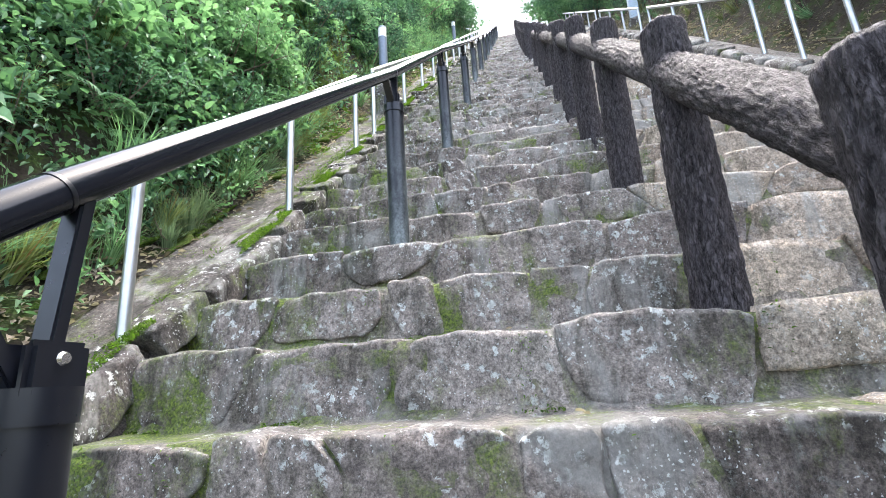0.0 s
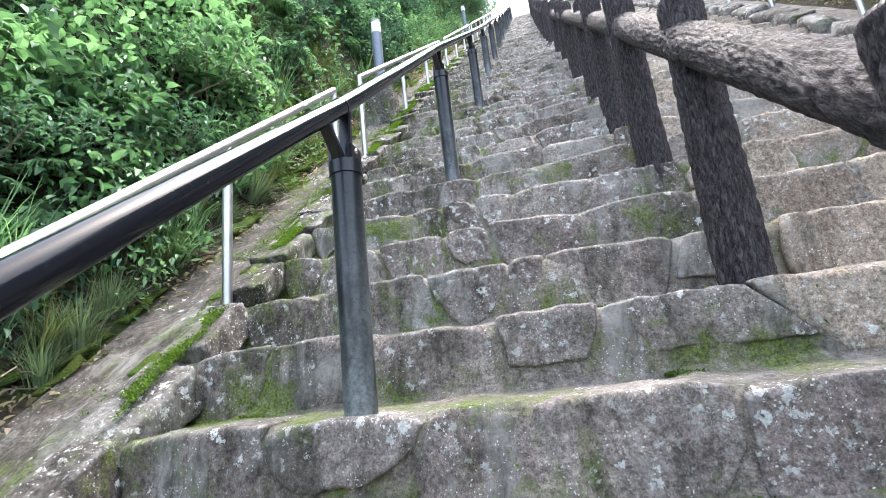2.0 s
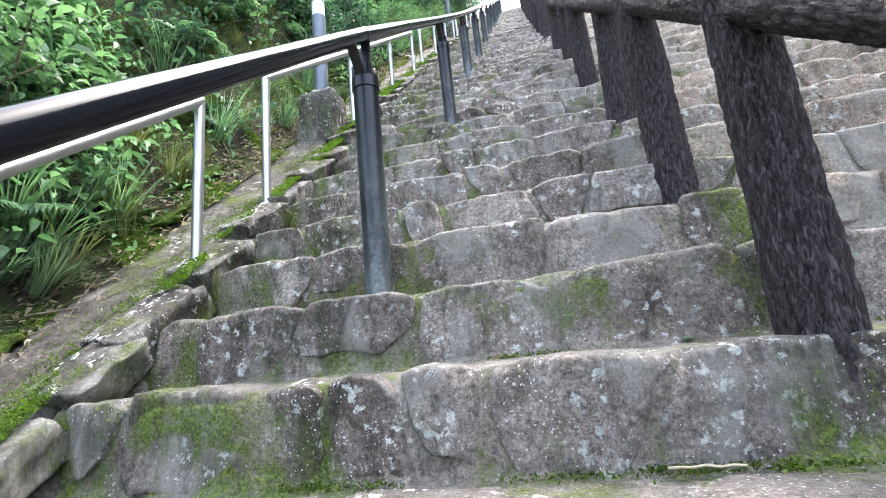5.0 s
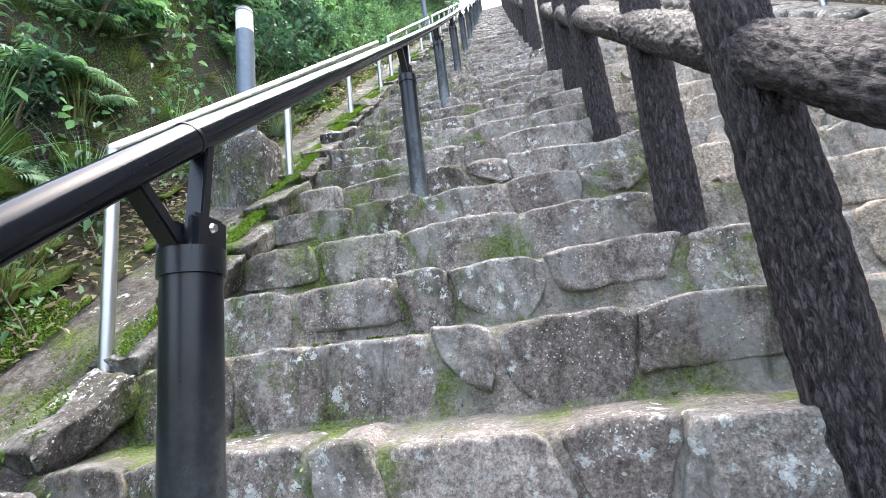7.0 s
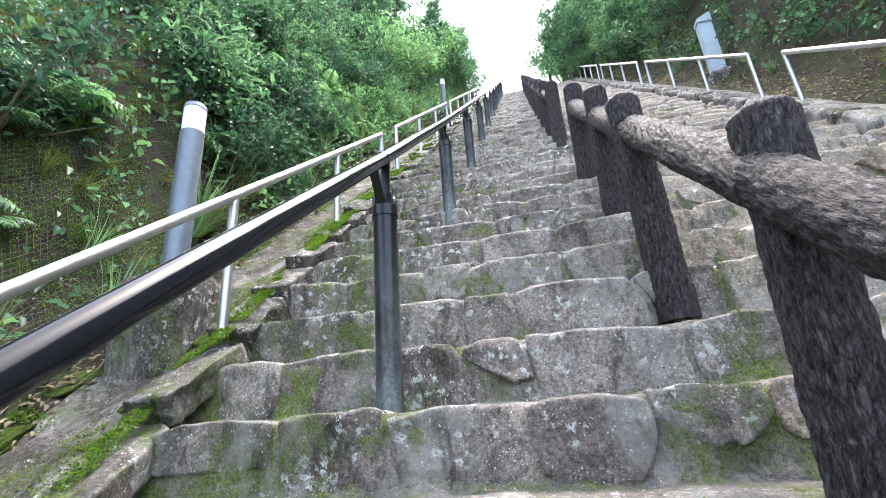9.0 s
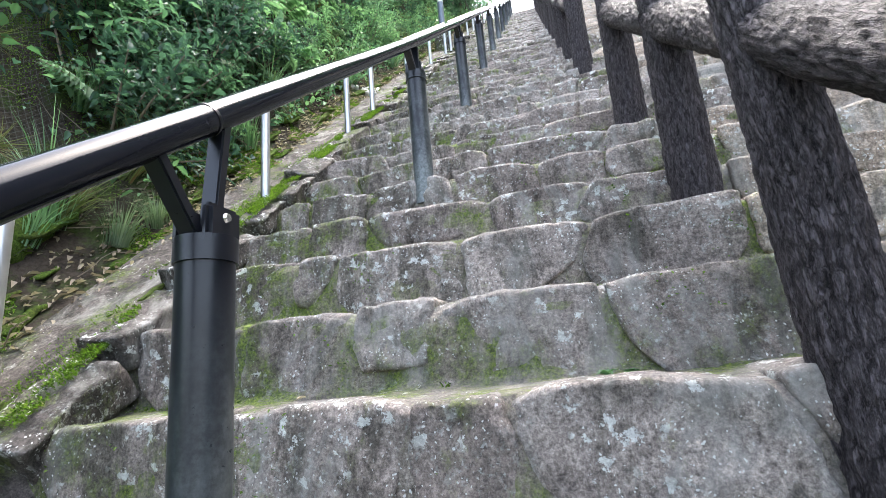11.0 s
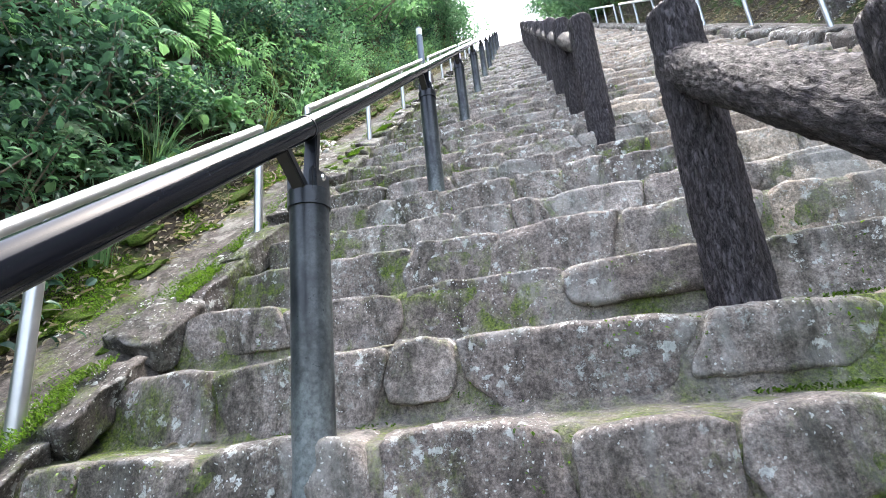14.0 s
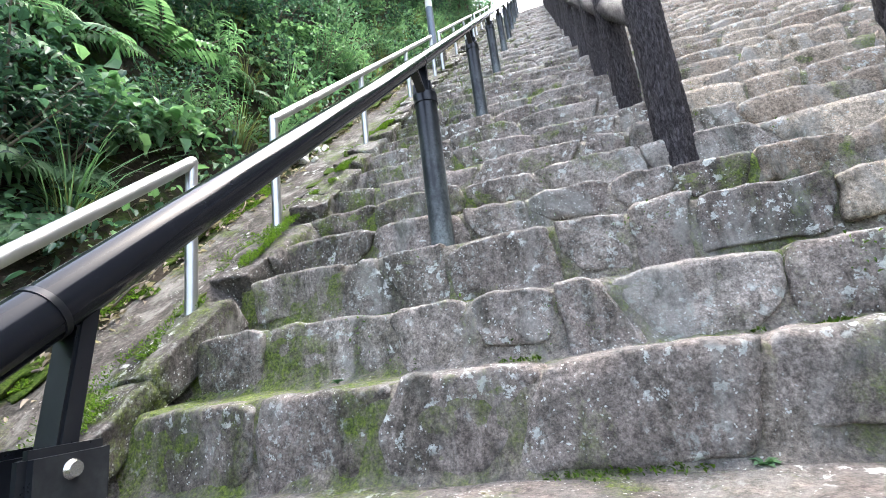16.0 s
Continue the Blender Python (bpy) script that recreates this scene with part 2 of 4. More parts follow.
CONCRETE = stone_material("gutter concrete", (0.074, 0.07, 0.066), (0.16, 0.152, 0.143), 0.28, 0.4, growth_shade=0.7, wear=False, top_amount=0.22)
RAIL_PAINT = rail_paint_material()
BARK, PAINT, STEEL, SOIL = bark_material(), paint_material(), steel_material(), soil_material()
LAMP_GREY = plain("lamp grey", (0.16, 0.19, 0.23), 0.4, 0.3, 0.12)
LAMP_WHITE = plain("lamp diffuser", (0.82, 0.82, 0.8), 0.35, 0, 0.05)
BOLT = plain("bolt", (0.7, 0.7, 0.7), 0.25, 1.0, 0.1)
LEAF_BRIGHT = leaf_material("bright leaves", (0.064, 0.142, 0.068), (0.222, 0.375, 0.205))
LEAF_MID = leaf_material("leaves", (0.045, 0.106, 0.064), (0.15, 0.268, 0.168))
LEAF_DARK = leaf_material("dark leaves", (0.018, 0.046, 0.034), (0.064, 0.13, 0.096))
GRASS = leaf_material("grass", (0.06, 0.09, 0.025), (0.2, 0.22, 0.09), 0.12)
BLUE_GRASS = leaf_material("blue-green grass", (0.07, 0.11, 0.06), (0.18, 0.24, 0.15))
LITTER = leaf_material("leaf litter", (0.1, 0.08, 0.064), (0.33, 0.275, 0.225))
TWIG = plain("twig", (0.17, 0.14, 0.11), 0.9, 0, 0.4, 60)
MOSS = moss_material()
MOSS_LEAF = leaf_material("moss shoots", (0.03, 0.065, 0.008), (0.15, 0.25, 0.03))
TRUNK = plain("trunk", (0.09, 0.075, 0.06), 0.9, 0, 0.4, 30)

# ---- the line of the stairs ----
NOSES = [1.24, 1.55, 1.86, 2.20, 2.52, 2.82, 3.12, 3.43, 3.73, 4.03, 4.31, 4.62, 4.91, 5.22, 5.50, 5.78, 6.07,
         6.36, 6.65, 6.89, 7.17, 7.43, 7.69, 7.98, 8.24, 8.54, 8.77, 9.02, 9.27]
while NOSES[0] > -3.2:
    NOSES.insert(0, NOSES[0] - 0.30)
while NOSES[-1] < 22.4:
    NOSES.append(NOSES[-1] + 0.285)
LEFT, MIDDLE, RIGHT = -1.46, 0.48, 2.38
FIRST, TOP = NOSES[0], NOSES[-1]


def nose(y):
    """Height of the line through the edges of the steps."""
    return 0.109 + 0.83 * y + float(np.interp(y, (1.6, 2.6, 5.2, 7.0), (0.0, -0.06, -0.06, 0.02)))


def tread(y):
    """Height of the tread at y."""
    below = [n for n in NOSES if n <= y + 1e-6]
    return nose(below[-1]) if below else nose(NOSES[0]) - 0.24


def wob(x, y, z=0.0):
    return noise.noise(Vector((x, y, z)))


# ---- mesh helpers ----
def mesh_object(name, verts, faces, material, smooth=True, parent=None):
    me = bpy.data.meshes.new(name)
    me.from_pydata([tuple(map(float, v)) for v in verts], [], faces)
    me.materials.append(material)
    if smooth:
        me.shade_smooth()
    ob = new(name, me)
    if parent:
        ob.parent = parent
    return ob


def part(name, bm, material, parent, label="", smooth=True):
    """Links a bmesh as one mesh under a thing or a part."""
    me = bpy.data.meshes.new(name)
    bm.to_mesh(me)
    bm.free()
    me.materials.append(material)
    if smooth:
        me.shade_smooth()
    ob = new(name, me)
    if parent:
        ob.parent = parent
    return tagged(ob, label) if label else ob


def empty(name, at=(0, 0, 0)):
    ob = new(name)
    ob.location = at
    return ob


def tube(bm, a, b, r0, r1=None, seg=20, rings=1, cap=True, dent=None):
    """A tapered tube from a to b; dent(angle, s) changes the radius."""
    a, b = Vector(a), Vector(b)
    r1 = r0 if r1 is None else r1
    q = (b - a).to_track_quat("Z", "Y")
    loops = []
    for i in range(rings + 1):
        s = i / rings
        row = []
        for j in range(seg):
            w = 2 * math.pi * j / seg
            r = r0 + (r1 - r0) * s
            if dent:
                r += dent(w, s)
            row.append(bm.verts.new(a.lerp(b, s) + q @ Vector((r * math.cos(w), r * math.sin(w), 0))))
        loops.append(row)
    for p, n in zip(loops, loops[1:]):
        for j in range(seg):
            bm.faces.new((p[j], p[(j + 1) % seg], n[(j + 1) % seg], n[j]))
    if cap:
        # the ends have corners of their own, so that the round side shades cleanly
        bm.faces.new([bm.verts.new(v.co) for v in reversed(loops[0])])
        bm.faces.new([bm.verts.new(v.co) for v in loops[-1]])
    return loops


def box(bm, m, size, bevel=0.0):
    made = bmesh.ops.create_cube(bm, size=1, matrix=m @ Matrix.Diagonal((*size, 1)))
    if bevel:
        edges = {e for v in made["verts"] for e in v.link_edges}
        bmesh.ops.bevel(bm, geom=list(edges), offset=bevel, segments=2, affect="EDGES")


CUBES = {}


def cube_grid(n):
    """Unit cube with n cuts a side: vertices in -1..1 and quads, welded."""
    if n not in CUBES:
        index, verts, faces = {}, [], []

        def vid(p):
            k = tuple(round(c * 100) for c in p)
            if k not in index:
                index[k] = len(verts)
                verts.append(p)
            return index[k]

        t = [2 * i / n - 1 for i in range(n + 1)]
        for ax in range(3):
            for side in (-1, 1):
                for i in range(n):
                    for j in range(n):
                        q = []
                        for u, v in ((t[i], t[j]), (t[i + 1], t[j]), (t[i + 1], t[j + 1]), (t[i], t[j + 1])):
                            p = [0, 0, 0]
                            p[ax], p[(ax + 1) % 3], p[(ax + 2) % 3] = side, u, v
                            q.append(vid(tuple(p)))
                        faces.append(q if side > 0 else q[::-1])
        CUBES[n] = (np.array(verts, float), faces)
    return CUBES[n]


def rock(n, size, radius, rough, rng, lean=0.06, fine=0.38):
    """A worn block, rounded by radius, with uneven faces."""
    base, faces = cube_grid(n)
    half = np.array(size) / 2
    v = np.sign(base) * np.abs(base) ** 0.72 * half
    inner = np.maximum(half - radius, 0.001)
    core = np.clip(v, -inner, inner)
    d = v - core
    length = np.linalg.norm(d, axis=1, keepdims=True)
    v = core + np.where(length > 1e-9, d / np.maximum(length, 1e-9) * np.minimum(length, radius), 0)
    # the outline leans
    h = base[:, 2:3]
    v[:, 0:1] += rng.uniform(-lean, lean) * size[0] * h
    v[:, 2] += rng.uniform(-0.05, 0.05) * size[2] * base[:, 0]
    o = rng.uniform(0, 50, 3)
    for i in range(len(v)):
        p = v[i]
        k = 1.0 / max(0.07, 0.35 * min(size))
        big = np.array((wob(p[0] * k + o[0], p[1] * k, p[2] * k), wob(p[0] * k, p[1] * k + o[1], p[2] * k), 0.8 * wob(p[0] * k, p[1] * k, p[2] * k + o[2])))
        k = 26
        q = p + o
        small = np.array((wob(q[0] * k, p[1] * k, p[2] * k), wob(p[0] * k, q[1] * k, p[2] * k), wob(p[0] * k, p[1] * k, q[2] * k)))
        v[i] = p + rough * big + fine * rough * small
    return v, faces


# ---- ground: stair bed, gutter, banks ----
def stair_bed():
    """Mortar bed of the steps, set back behind the stones."""
    xs = np.arange(LEFT - 0.06, RIGHT + 0.1, 0.035)
    prof = []
    ys = [FIRST - 0.3] + NOSES
    for a, b in zip(ys, ys[1:]):
        za, zb = nose(a), nose(b)
        prof += [(a + 0.045, za - 0.014), (a + 0.16, za - 0.006), (b - 0.02, za + 0.004), (b + 0.004, za + 0.03), (b + 0.010, za + 0.3 * (zb - za)), (b + 0.012, za + 0.6 * (zb - za)), (b + 0.016, zb - 0.05), (b + 0.034, zb - 0.018)]
    prof.append((TOP + 0.4, nose(TOP)))
    verts, faces = [], []
    for py, pz in prof:
        for x in xs:
            verts.append((x, py + 0.015 * wob(x * 5, py * 7, pz * 7) + 0.007 * wob(x * 21, py * 21, pz * 21), pz + 0.012 * wob(x * 6 + 9, py * 6, pz * 6) + 0.006 * wob(x * 19, py * 19, pz * 19)))
    w = len(xs)
    for i in range(len(prof) - 1):
        for j in range(w - 1):
            faces.append((i * w + j, i * w + j + 1, (i + 1) * w + j + 1, (i + 1) * w + j))
    return tagged(mesh_object("stairs", verts, faces, MORTAR), "long steep flight of old mortared stone steps", "stairs", kind="structure")


def uneven(x, y, h, rough):
    """A point of the slope, h over the line of the steps, with the ground's unevenness."""
    k = rough * min(1.0, 0.3 + abs(h) * 0.5)
    return (x + k * wob(x * 0.9, y * 0.9, 3) + 0.3 * k * wob(x * 4, y * 4, 1), y, nose(y) + h + k * wob(x * 1.1 + 7, y * 1.1, 5) + 0.3 * k * wob(x * 5, y * 5, 8))


def ground_strip(name, rows, ya, yb, step, material, rough, label, category):
    """A strip along the slope; rows of (x, height over the line of the steps)."""
    ys = np.arange(ya, yb + step, step)
    verts, faces = [], []
    for y in ys:
        for x, h in rows:
            verts.append(uneven(x, y, h, rough))
    w = len(rows)
    for i in range(len(ys) - 1):
        for j in range(w - 1):
            faces.append((i * w + j, i * w + j + 1, (i + 1) * w + j + 1, (i + 1) * w + j))
    return tagged(mesh_object(name, verts, faces, material), label, category, kind="structure")


STAIRS = stair_bed()


@functools.lru_cache(None)
def bank_rows(side):
    if side < 0:
        pts = [(-2.02, -0.01), (-2.15, 0.05), (-2.3, 0.17), (-2.48, 0.5), (-2.66, 0.95), (-2.86, 1.45), (-3.15, 2.0), (-3.6, 2.7), (-4.4, 3.6), (-5.6, 4.7), (-7.5, 6.0), (-10, 7.2), (-16, 9.0)]
    else:
        pts = [(2.72, 0.02), (2.85, 0.08), (3.05, 0.2), (3.3, 0.6), (3.5, 1.1), (3.7, 1.7), (4.0, 2.3), (4.5, 3.0), (5.4, 3.9), (6.6, 5.0), (8.5, 6.2), (11, 7.4), (17, 9.0)]
    xs, hs = [p[0] for p in pts], [p[1] for p in pts]
    t = np.linspace(0, len(pts) - 1, 46)
    rows = [(float(np.interp(k, range(len(pts)), xs)), float(np.interp(k, range(len(pts)), hs))) for k in t]
    return rows[::-1] if side < 0 else rows


BANK = {s > 0: ([r[0] for r in bank_rows(s)], [r[1] for r in bank_rows(s)]) for s in (-1, 1)}


def bank_height(x):
    return float(np.interp(x, *BANK[x > 0]))


def ground_sheet():
    """One sheet under everything: the foot of the hill, the slope and the height above."""
    rows = [(-150, nose(FIRST) - 0.4), (FIRST - 0.1, nose(FIRST) - 0.4), (FIRST + 0.3, nose(FIRST) - 0.45), (TOP, nose(TOP) - 0.6), (TOP + 0.3, nose(TOP) - 0.03), (200, nose(TOP) - 0.03)]
    verts = [(x, y, z) for y, z in rows for x in (-200, -20, 20, 200)]
    faces = [(4 * i + j, 4 * i + j + 1, 4 * i + j + 5, 4 * i + j + 4) for i in range(len(rows) - 1) for j in range(3)]
    return tagged(mesh_object("ground", verts, faces, SOIL, False), "earth ground of the hillside", "ground", kind="structure")


ground_sheet()
ground_strip("bank_left", bank_rows(-1), FIRST - 2, TOP + 3, 0.14, SOIL, 0.22, "steep earth bank with dead leaves and moss", "bank")
ground_strip("bank_right", bank_rows(1), FIRST - 2, TOP + 3, 0.14, SOIL, 0.22, "steep dark earth bank with roots and leaves", "bank")
ground_strip("gutter_left", [(-2.14, -0.05), (-2.06, 0.012), (-1.98, 0.0), (-1.88, -0.02), (-1.78, -0.02), (-1.7, -0.01), (-1.64, 0.0), (-1.56, -0.07), (-1.46, -0.22), (-1.40, -0.45)], FIRST, TOP + 0.3, 0.07, CONCRETE, 0.06, "sloping strip of smooth weathered concrete", "gutter")
ground_strip("edging_right", [(2.3, -0.34), (2.38, -0.02), (2.46, 0.02), (2.62, 0.05), (2.76, 0.03), (2.9, -0.05)], FIRST, TOP + 0.3, 0.07, CONCRETE, 0.1, "mossy concrete edging beside the steps", "edging")


# ---- black handrail down the steps ----
def bracket_arm(parent, foot, head):
    """One flat arm of the fork that carries the rail."""
    bm = bmesh.new()
    foot, head = Vector(foot), Vector(head)
    d = head - foot
    box(bm, Matrix.Translation((foot + head) / 2) @ Matrix.Rotation(-math.atan2(d.y, d.z), 4, "X"), (0.036, 0.022, d.length), 0.003)
    return part("bracket_arm", bm, PAINT, parent, smooth=False)


def line(y):
    return 0.109 + 0.83 * y


def rail_up(y):
    return float(np.interp(y, (0.5, 1.8, 4.7, 6.2, 9.0), (0.95, 0.885, 0.88, 0.785, 0.765)))


RAIL_X = -0.67
POSTS = [0.58, 2.275, 3.90, 5.73, 7.21, 8.73, 10.32]
while POSTS[-1] < TOP - 1.2:
    POSTS.append(POSTS[-1] + 1.62)
POSTS = [-1.04, -2.66] + POSTS
POSTS.sort()


def rail_point(y):
    return Vector((RAIL_X, y, line(y) + rail_up(y)))


def black_handrail():
    thing = empty("handrail", (RAIL_X, POSTS[2], tread(POSTS[2])))
    base = thing.location.copy()
    for i, y in enumerate(POSTS):
        foot = tread(y)
        height = line(y) + float(np.interp(y, (2.2, 3.9, 5.7, 7.2), (0.675, 0.67, 0.575, 0.585))) + 0.055 - foot
        bm = bmesh.new()
        tube(bm, (0, 0, -0.12), (0, 0, height - 0.09), 0.0490, seg=32)
        post = part("post", bm, PAINT, thing, "black painted steel post, scuffed at the foot")
        for p in post.data.polygons:
            p.use_smooth = len(p.vertices) == 4
        post.location = Vector((RAIL_X, y, foot)) - base
        bm = bmesh.new()
        tube(bm, (0, 0, height - 0.10), (0, 0, height - 0.055), 0.0538, seg=32)
        collar = part("collar", bm, PAINT, post)
        for p in collar.data.polygons:
            p.use_smooth = len(p.vertices) == 4
        for s in (-1, 1):
            bm = bmesh.new()
            box(bm, Matrix.Translation((s * 0.030, 0, height - 0.035)), (0.022, 0.086, 0.075), 0.008)
            part("clamp", bm, PAINT, post, smooth=False)
            bm = bmesh.new()
            tube(bm, (s * 0.040, 0, height - 0.02), (s * 0.046, 0, height - 0.02), 0.010, 0.007, seg=10)
            part("bolt", bm, BOLT, post, "bright steel bolt")
        for dy in (0.03, -0.13):
            bracket_arm(post, (0, dy * 0.12, height - 0.075), (0, dy, line(y + dy) + rail_up(y + dy) - 0.02 - foot))
    ends = [POSTS[0] - 0.8] + [y - 0.01 for y in POSTS] + [POSTS[-1] + 0.5]
    for a, b in zip(ends, ends[1:]):
        bm = bmesh.new()
        tube(bm, rail_point(a) - base, rail_point(b) - base, 0.0305, seg=28)
        piece = part("rail", bm, RAIL_PAINT, thing, "glossy black tube rail")
        for p in piece.data.polygons:
            p.use_smooth = len(p.vertices) == 4
        bm = bmesh.new()
        d = (rail_point(b) - rail_point(a)).normalized()
        tube(bm, rail_point(b) - base - d * 0.004, rail_point(b) - base + d * 0.004, 0.0318, seg=28)
        part("joint_ring", bm, PAINT, piece)
    return tagged(thing, "black painted tube handrail on posts set into the steps", "handrail")


black_handrail()


# ---- steel handrails at the sides ----
def steel_handrail(x, feet, lift):
    a, b = feet[0], feet[-1]
    thing = empty("handrail", (x, a, nose(a) + lift))
    base = thing.location.copy()
    top = lambda y: Vector((x, y, line(y) + float(np.interp(y, (4.6, 8.4), (0.745, 0.655))))) - base
    for i, y in enumerate(feet):
        bm = bmesh.new()
        edge = i in (0, len(feet) - 1)
        tube(bm, (0, y - a, nose(y) - nose(a) - 0.05), (0, y - a, top(y).z - (0.0 if edge else 0.02)), 0.024, seg=18)
        if edge:
            made = bmesh.ops.create_uvsphere(bm, u_segments=16, v_segments=10, radius=0.0255, matrix=Matrix.Translation(top(y)))
        part("post", bm, STEEL, thing)
    bm = bmesh.new()
    tube(bm, top(a), top(b), 0.0255, seg=18, rings=4)
    part("top_rail", bm, STEEL, thing)
    return tagged(thing, "brushed stainless steel pipe handrail in a short run", "handrail", "steel handrails beside the steps")


RUNS_LEFT = [(-2.65, -1.4, -0.15), (0.40, 1.64, 2.86, 4.09), (4.64, 6.00, 7.25, 8.36), (8.93, 10.15, 11.45, 12.7),
             (13.25, 14.5, 15.75, 17.0), (17.55, 18.8, 20.05, 21.3)]
RUNS_RIGHT = [(-2.9, -1.65, -0.4), (0.15, 1.4, 2.65, 3.9), (4.6, 5.2, 6.45, 7.42, 8.62), (9.25, 10.5, 11.7, 12.9), (13.5, 14.8, 16.0, 17.2), (17.8, 19.0, 20.2, 21.4)]
for run in RUNS_LEFT:
    steel_handrail(-1.59, run, 0.03)
for run in RUNS_RIGHT:
    steel_handrail(2.60, run, 0.05)


# ---- log fence ----
def bark_dent(seed, depth, length):
    """Cracked plates, longer along the log than round it."""
    def dent(w, s):
        v = Vector((math.cos(w) * 5.5 + seed, math.sin(w) * 5.5, s * length * 15))
        v += 0.35 * Vector((noise.noise(v * 1.3), noise.noise(v * 1.3 + Vector((5, 0, 0))), noise.noise(v * 1.3 + Vector((0, 7, 0)))))
        near = noise.voronoi(v)[0]
        return depth * (min(1.0, 2.6 * (near[1] - near[0])) - 0.6) + 0.4 * depth * noise.noise(v * 3.1) + 0.006 * noise.noise(v * 0.3)
    return dent


def log_post(h, seed, thing, near):
    bm = bmesh.new()
    d = bark_dent(seed, 0.0068, h)
    seg, rings = (72, 110) if near else (28, 30)
    loops = tube(bm, (0, 0, -0.22), (0, 0, h), 0.084, 0.075, seg=seg, rings=rings, cap=False, dent=d)
    rim = [bm.verts.new(v.co * 1.0 + Vector((-v.co.x * 0.12, -v.co.y * 0.12, 0.012))) for v in loops[-1]]
    n = len(rim)
    for j in range(n):
        bm.faces.new((loops[-1][j], loops[-1][(j + 1) % n], rim[(j + 1) % n], rim[j]))
    mid = bm.verts.new((0.0, 0, h + 0.015))
    for j in range(n):
        bm.faces.new((rim[j], rim[(j + 1) % n], mid))
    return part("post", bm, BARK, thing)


def log_rail(length, seed, thing, near):
    bm = bmesh.new()
    seg, rings = (68, 110) if near else (26, 30)
    tube(bm, (0, 0, 0), (0, 0, length), 0.073, 0.070, seg=seg, rings=rings, dent=bark_dent(seed, 0.006, length))
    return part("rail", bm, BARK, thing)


LOGS = [-1.8, -0.95, -0.10, 0.78, 1.69, 2.65, 3.52, 4.34, 5.10, 6.10, 6.83, 7.63, 9.07, 9.88, 10.70]
while LOGS[-1] < TOP - 0.8:
    LOGS.append(LOGS[-1] + 0.86)


def log_x(y):
    return float(np.interp(y, (1.7, 3.5, 5.0, 6.8, 7.65, 9.0, 10.0, 13.0), (0.51, 0.48, 0.45, 0.42, 0.39, 0.345, 0.315, 0.29)))


def log_up(y):
    return float(np.interp(y, (3.5, 7.0), (0.90, 0.80)))


def log_fence():
    thing = empty("log_fence", (log_x(0), LOGS[0], tread(LOGS[0])))
    base = thing.location.copy()
    for i, y in enumerate(LOGS):
        foot = tread(y)
        h = line(y) + log_up(y) - foot
        post = log_post(h, i * 3.1, thing, 0 < y < 10)
        post.location = Vector((log_x(y), y, foot)) - base
        post.rotation_euler = (random.uniform(-0.03, 0.03), random.uniform(-0.03, 0.03), i * 1.7)
    for i, (a, b) in enumerate(zip(LOGS, LOGS[1:])):
        if b - a > 1.2:
            continue
        p = Vector((log_x(a), a, line(a) + log_up(a) - 0.175))
        q = Vector((log_x(b), b, line(b) + log_up(b) - 0.175))
        rail = log_rail((q - p).length, i * 5.7 + 40, thing, -0.5 < a < 9)
        rail.matrix_basis = Matrix.Translation(p - base) @ (q - p).to_track_quat("Z", "Y").to_matrix().to_4x4() @ pose(0, 0, 0, 0, 0, i * 47)
    return tagged(thing, "log fence of dark bark-textured posts and rails", "fence")


log_fence()


# ---- bollard lamps ----
def bollard_lamp(x, y, foot, h, rx=0, ry=0):
    thing = empty("bollard_lamp", (x, y, foot))
    bm = bmesh.new()
    tube(bm, (0, 0, -0.02), (0, 0, h - 0.17), 0.063, seg=28)
    part("pole", bm, LAMP_GREY, thing)
    bm = bmesh.new()
    tube(bm, (0, 0, h - 0.17), (0, 0, h - 0.015), 0.060, seg=28)
    part("diffuser", bm, LAMP_WHITE, thing, "white frosted diffuser")
    bm = bmesh.new()
    tube(bm, (0, 0, h - 0.015), (0, 0, h + 0.012), 0.064, 0.058, seg=28)
    part("cap", bm, LAMP_GREY, thing)
    thing.rotation_euler = (radians(rx), radians(ry), 0)
    return tagged(thing, "blue-grey cylindrical bollard lamp with a white head", "lamp", "bollard lamps beside the steps")


def footing(x, y, top, size):
    v, f = rock(8, (size, size, 0.62), 0.05, 0.025, np.random.default_rng(int(y * 10)))
    ob = mesh_object("concrete_footing", v, f, KERB)
    ob.location = (x, y, top - 0.31)
    return tagged(ob, "stained mossy concrete block under the lamp", "footing")


for lx, ly, ltop, lh in ((-1.87, 5.96, 5.36, 1.03), (-1.87, 14.0, 12.05, 1.0)):
    footing(lx, ly, ltop, 0.34)
    bollard_lamp(lx, ly, ltop, lh)


def marker_post(x, y, foot, h):
    thing = empty("marker_post", (x, y, foot))
    bm = bmesh.new()
    box(bm, Matrix.Translation((0, 0, h / 2 - 0.02)), (0.21, 0.15, h), 0.012)
    part("shaft", bm, LAMP_PALE, thing, smooth=False)
    bm = bmesh.new()
    box(bm, Matrix.Translation((0, 0, h + 0.03)), (0.235, 0.175, 0.1), 0.02)
    for v in bm.verts:
        if v.co.z > h + 0.03:
            v.co.z += 0.5 * (v.co.x + 0.1)
    part("cap", bm, LAMP_PALE, thing, smooth=False)
    return tagged(thing, "pale blue-grey square marker post with a sloping cap", "post")


LAMP_PALE = plain("pale metal", (0.34, 0.41, 0.46), 0.35, 0.2, 0.12, 8)
footing(2.98, 10.9, 9.42, 0.34)
marker_post(2.98, 10.9, 9.42, 0.98)


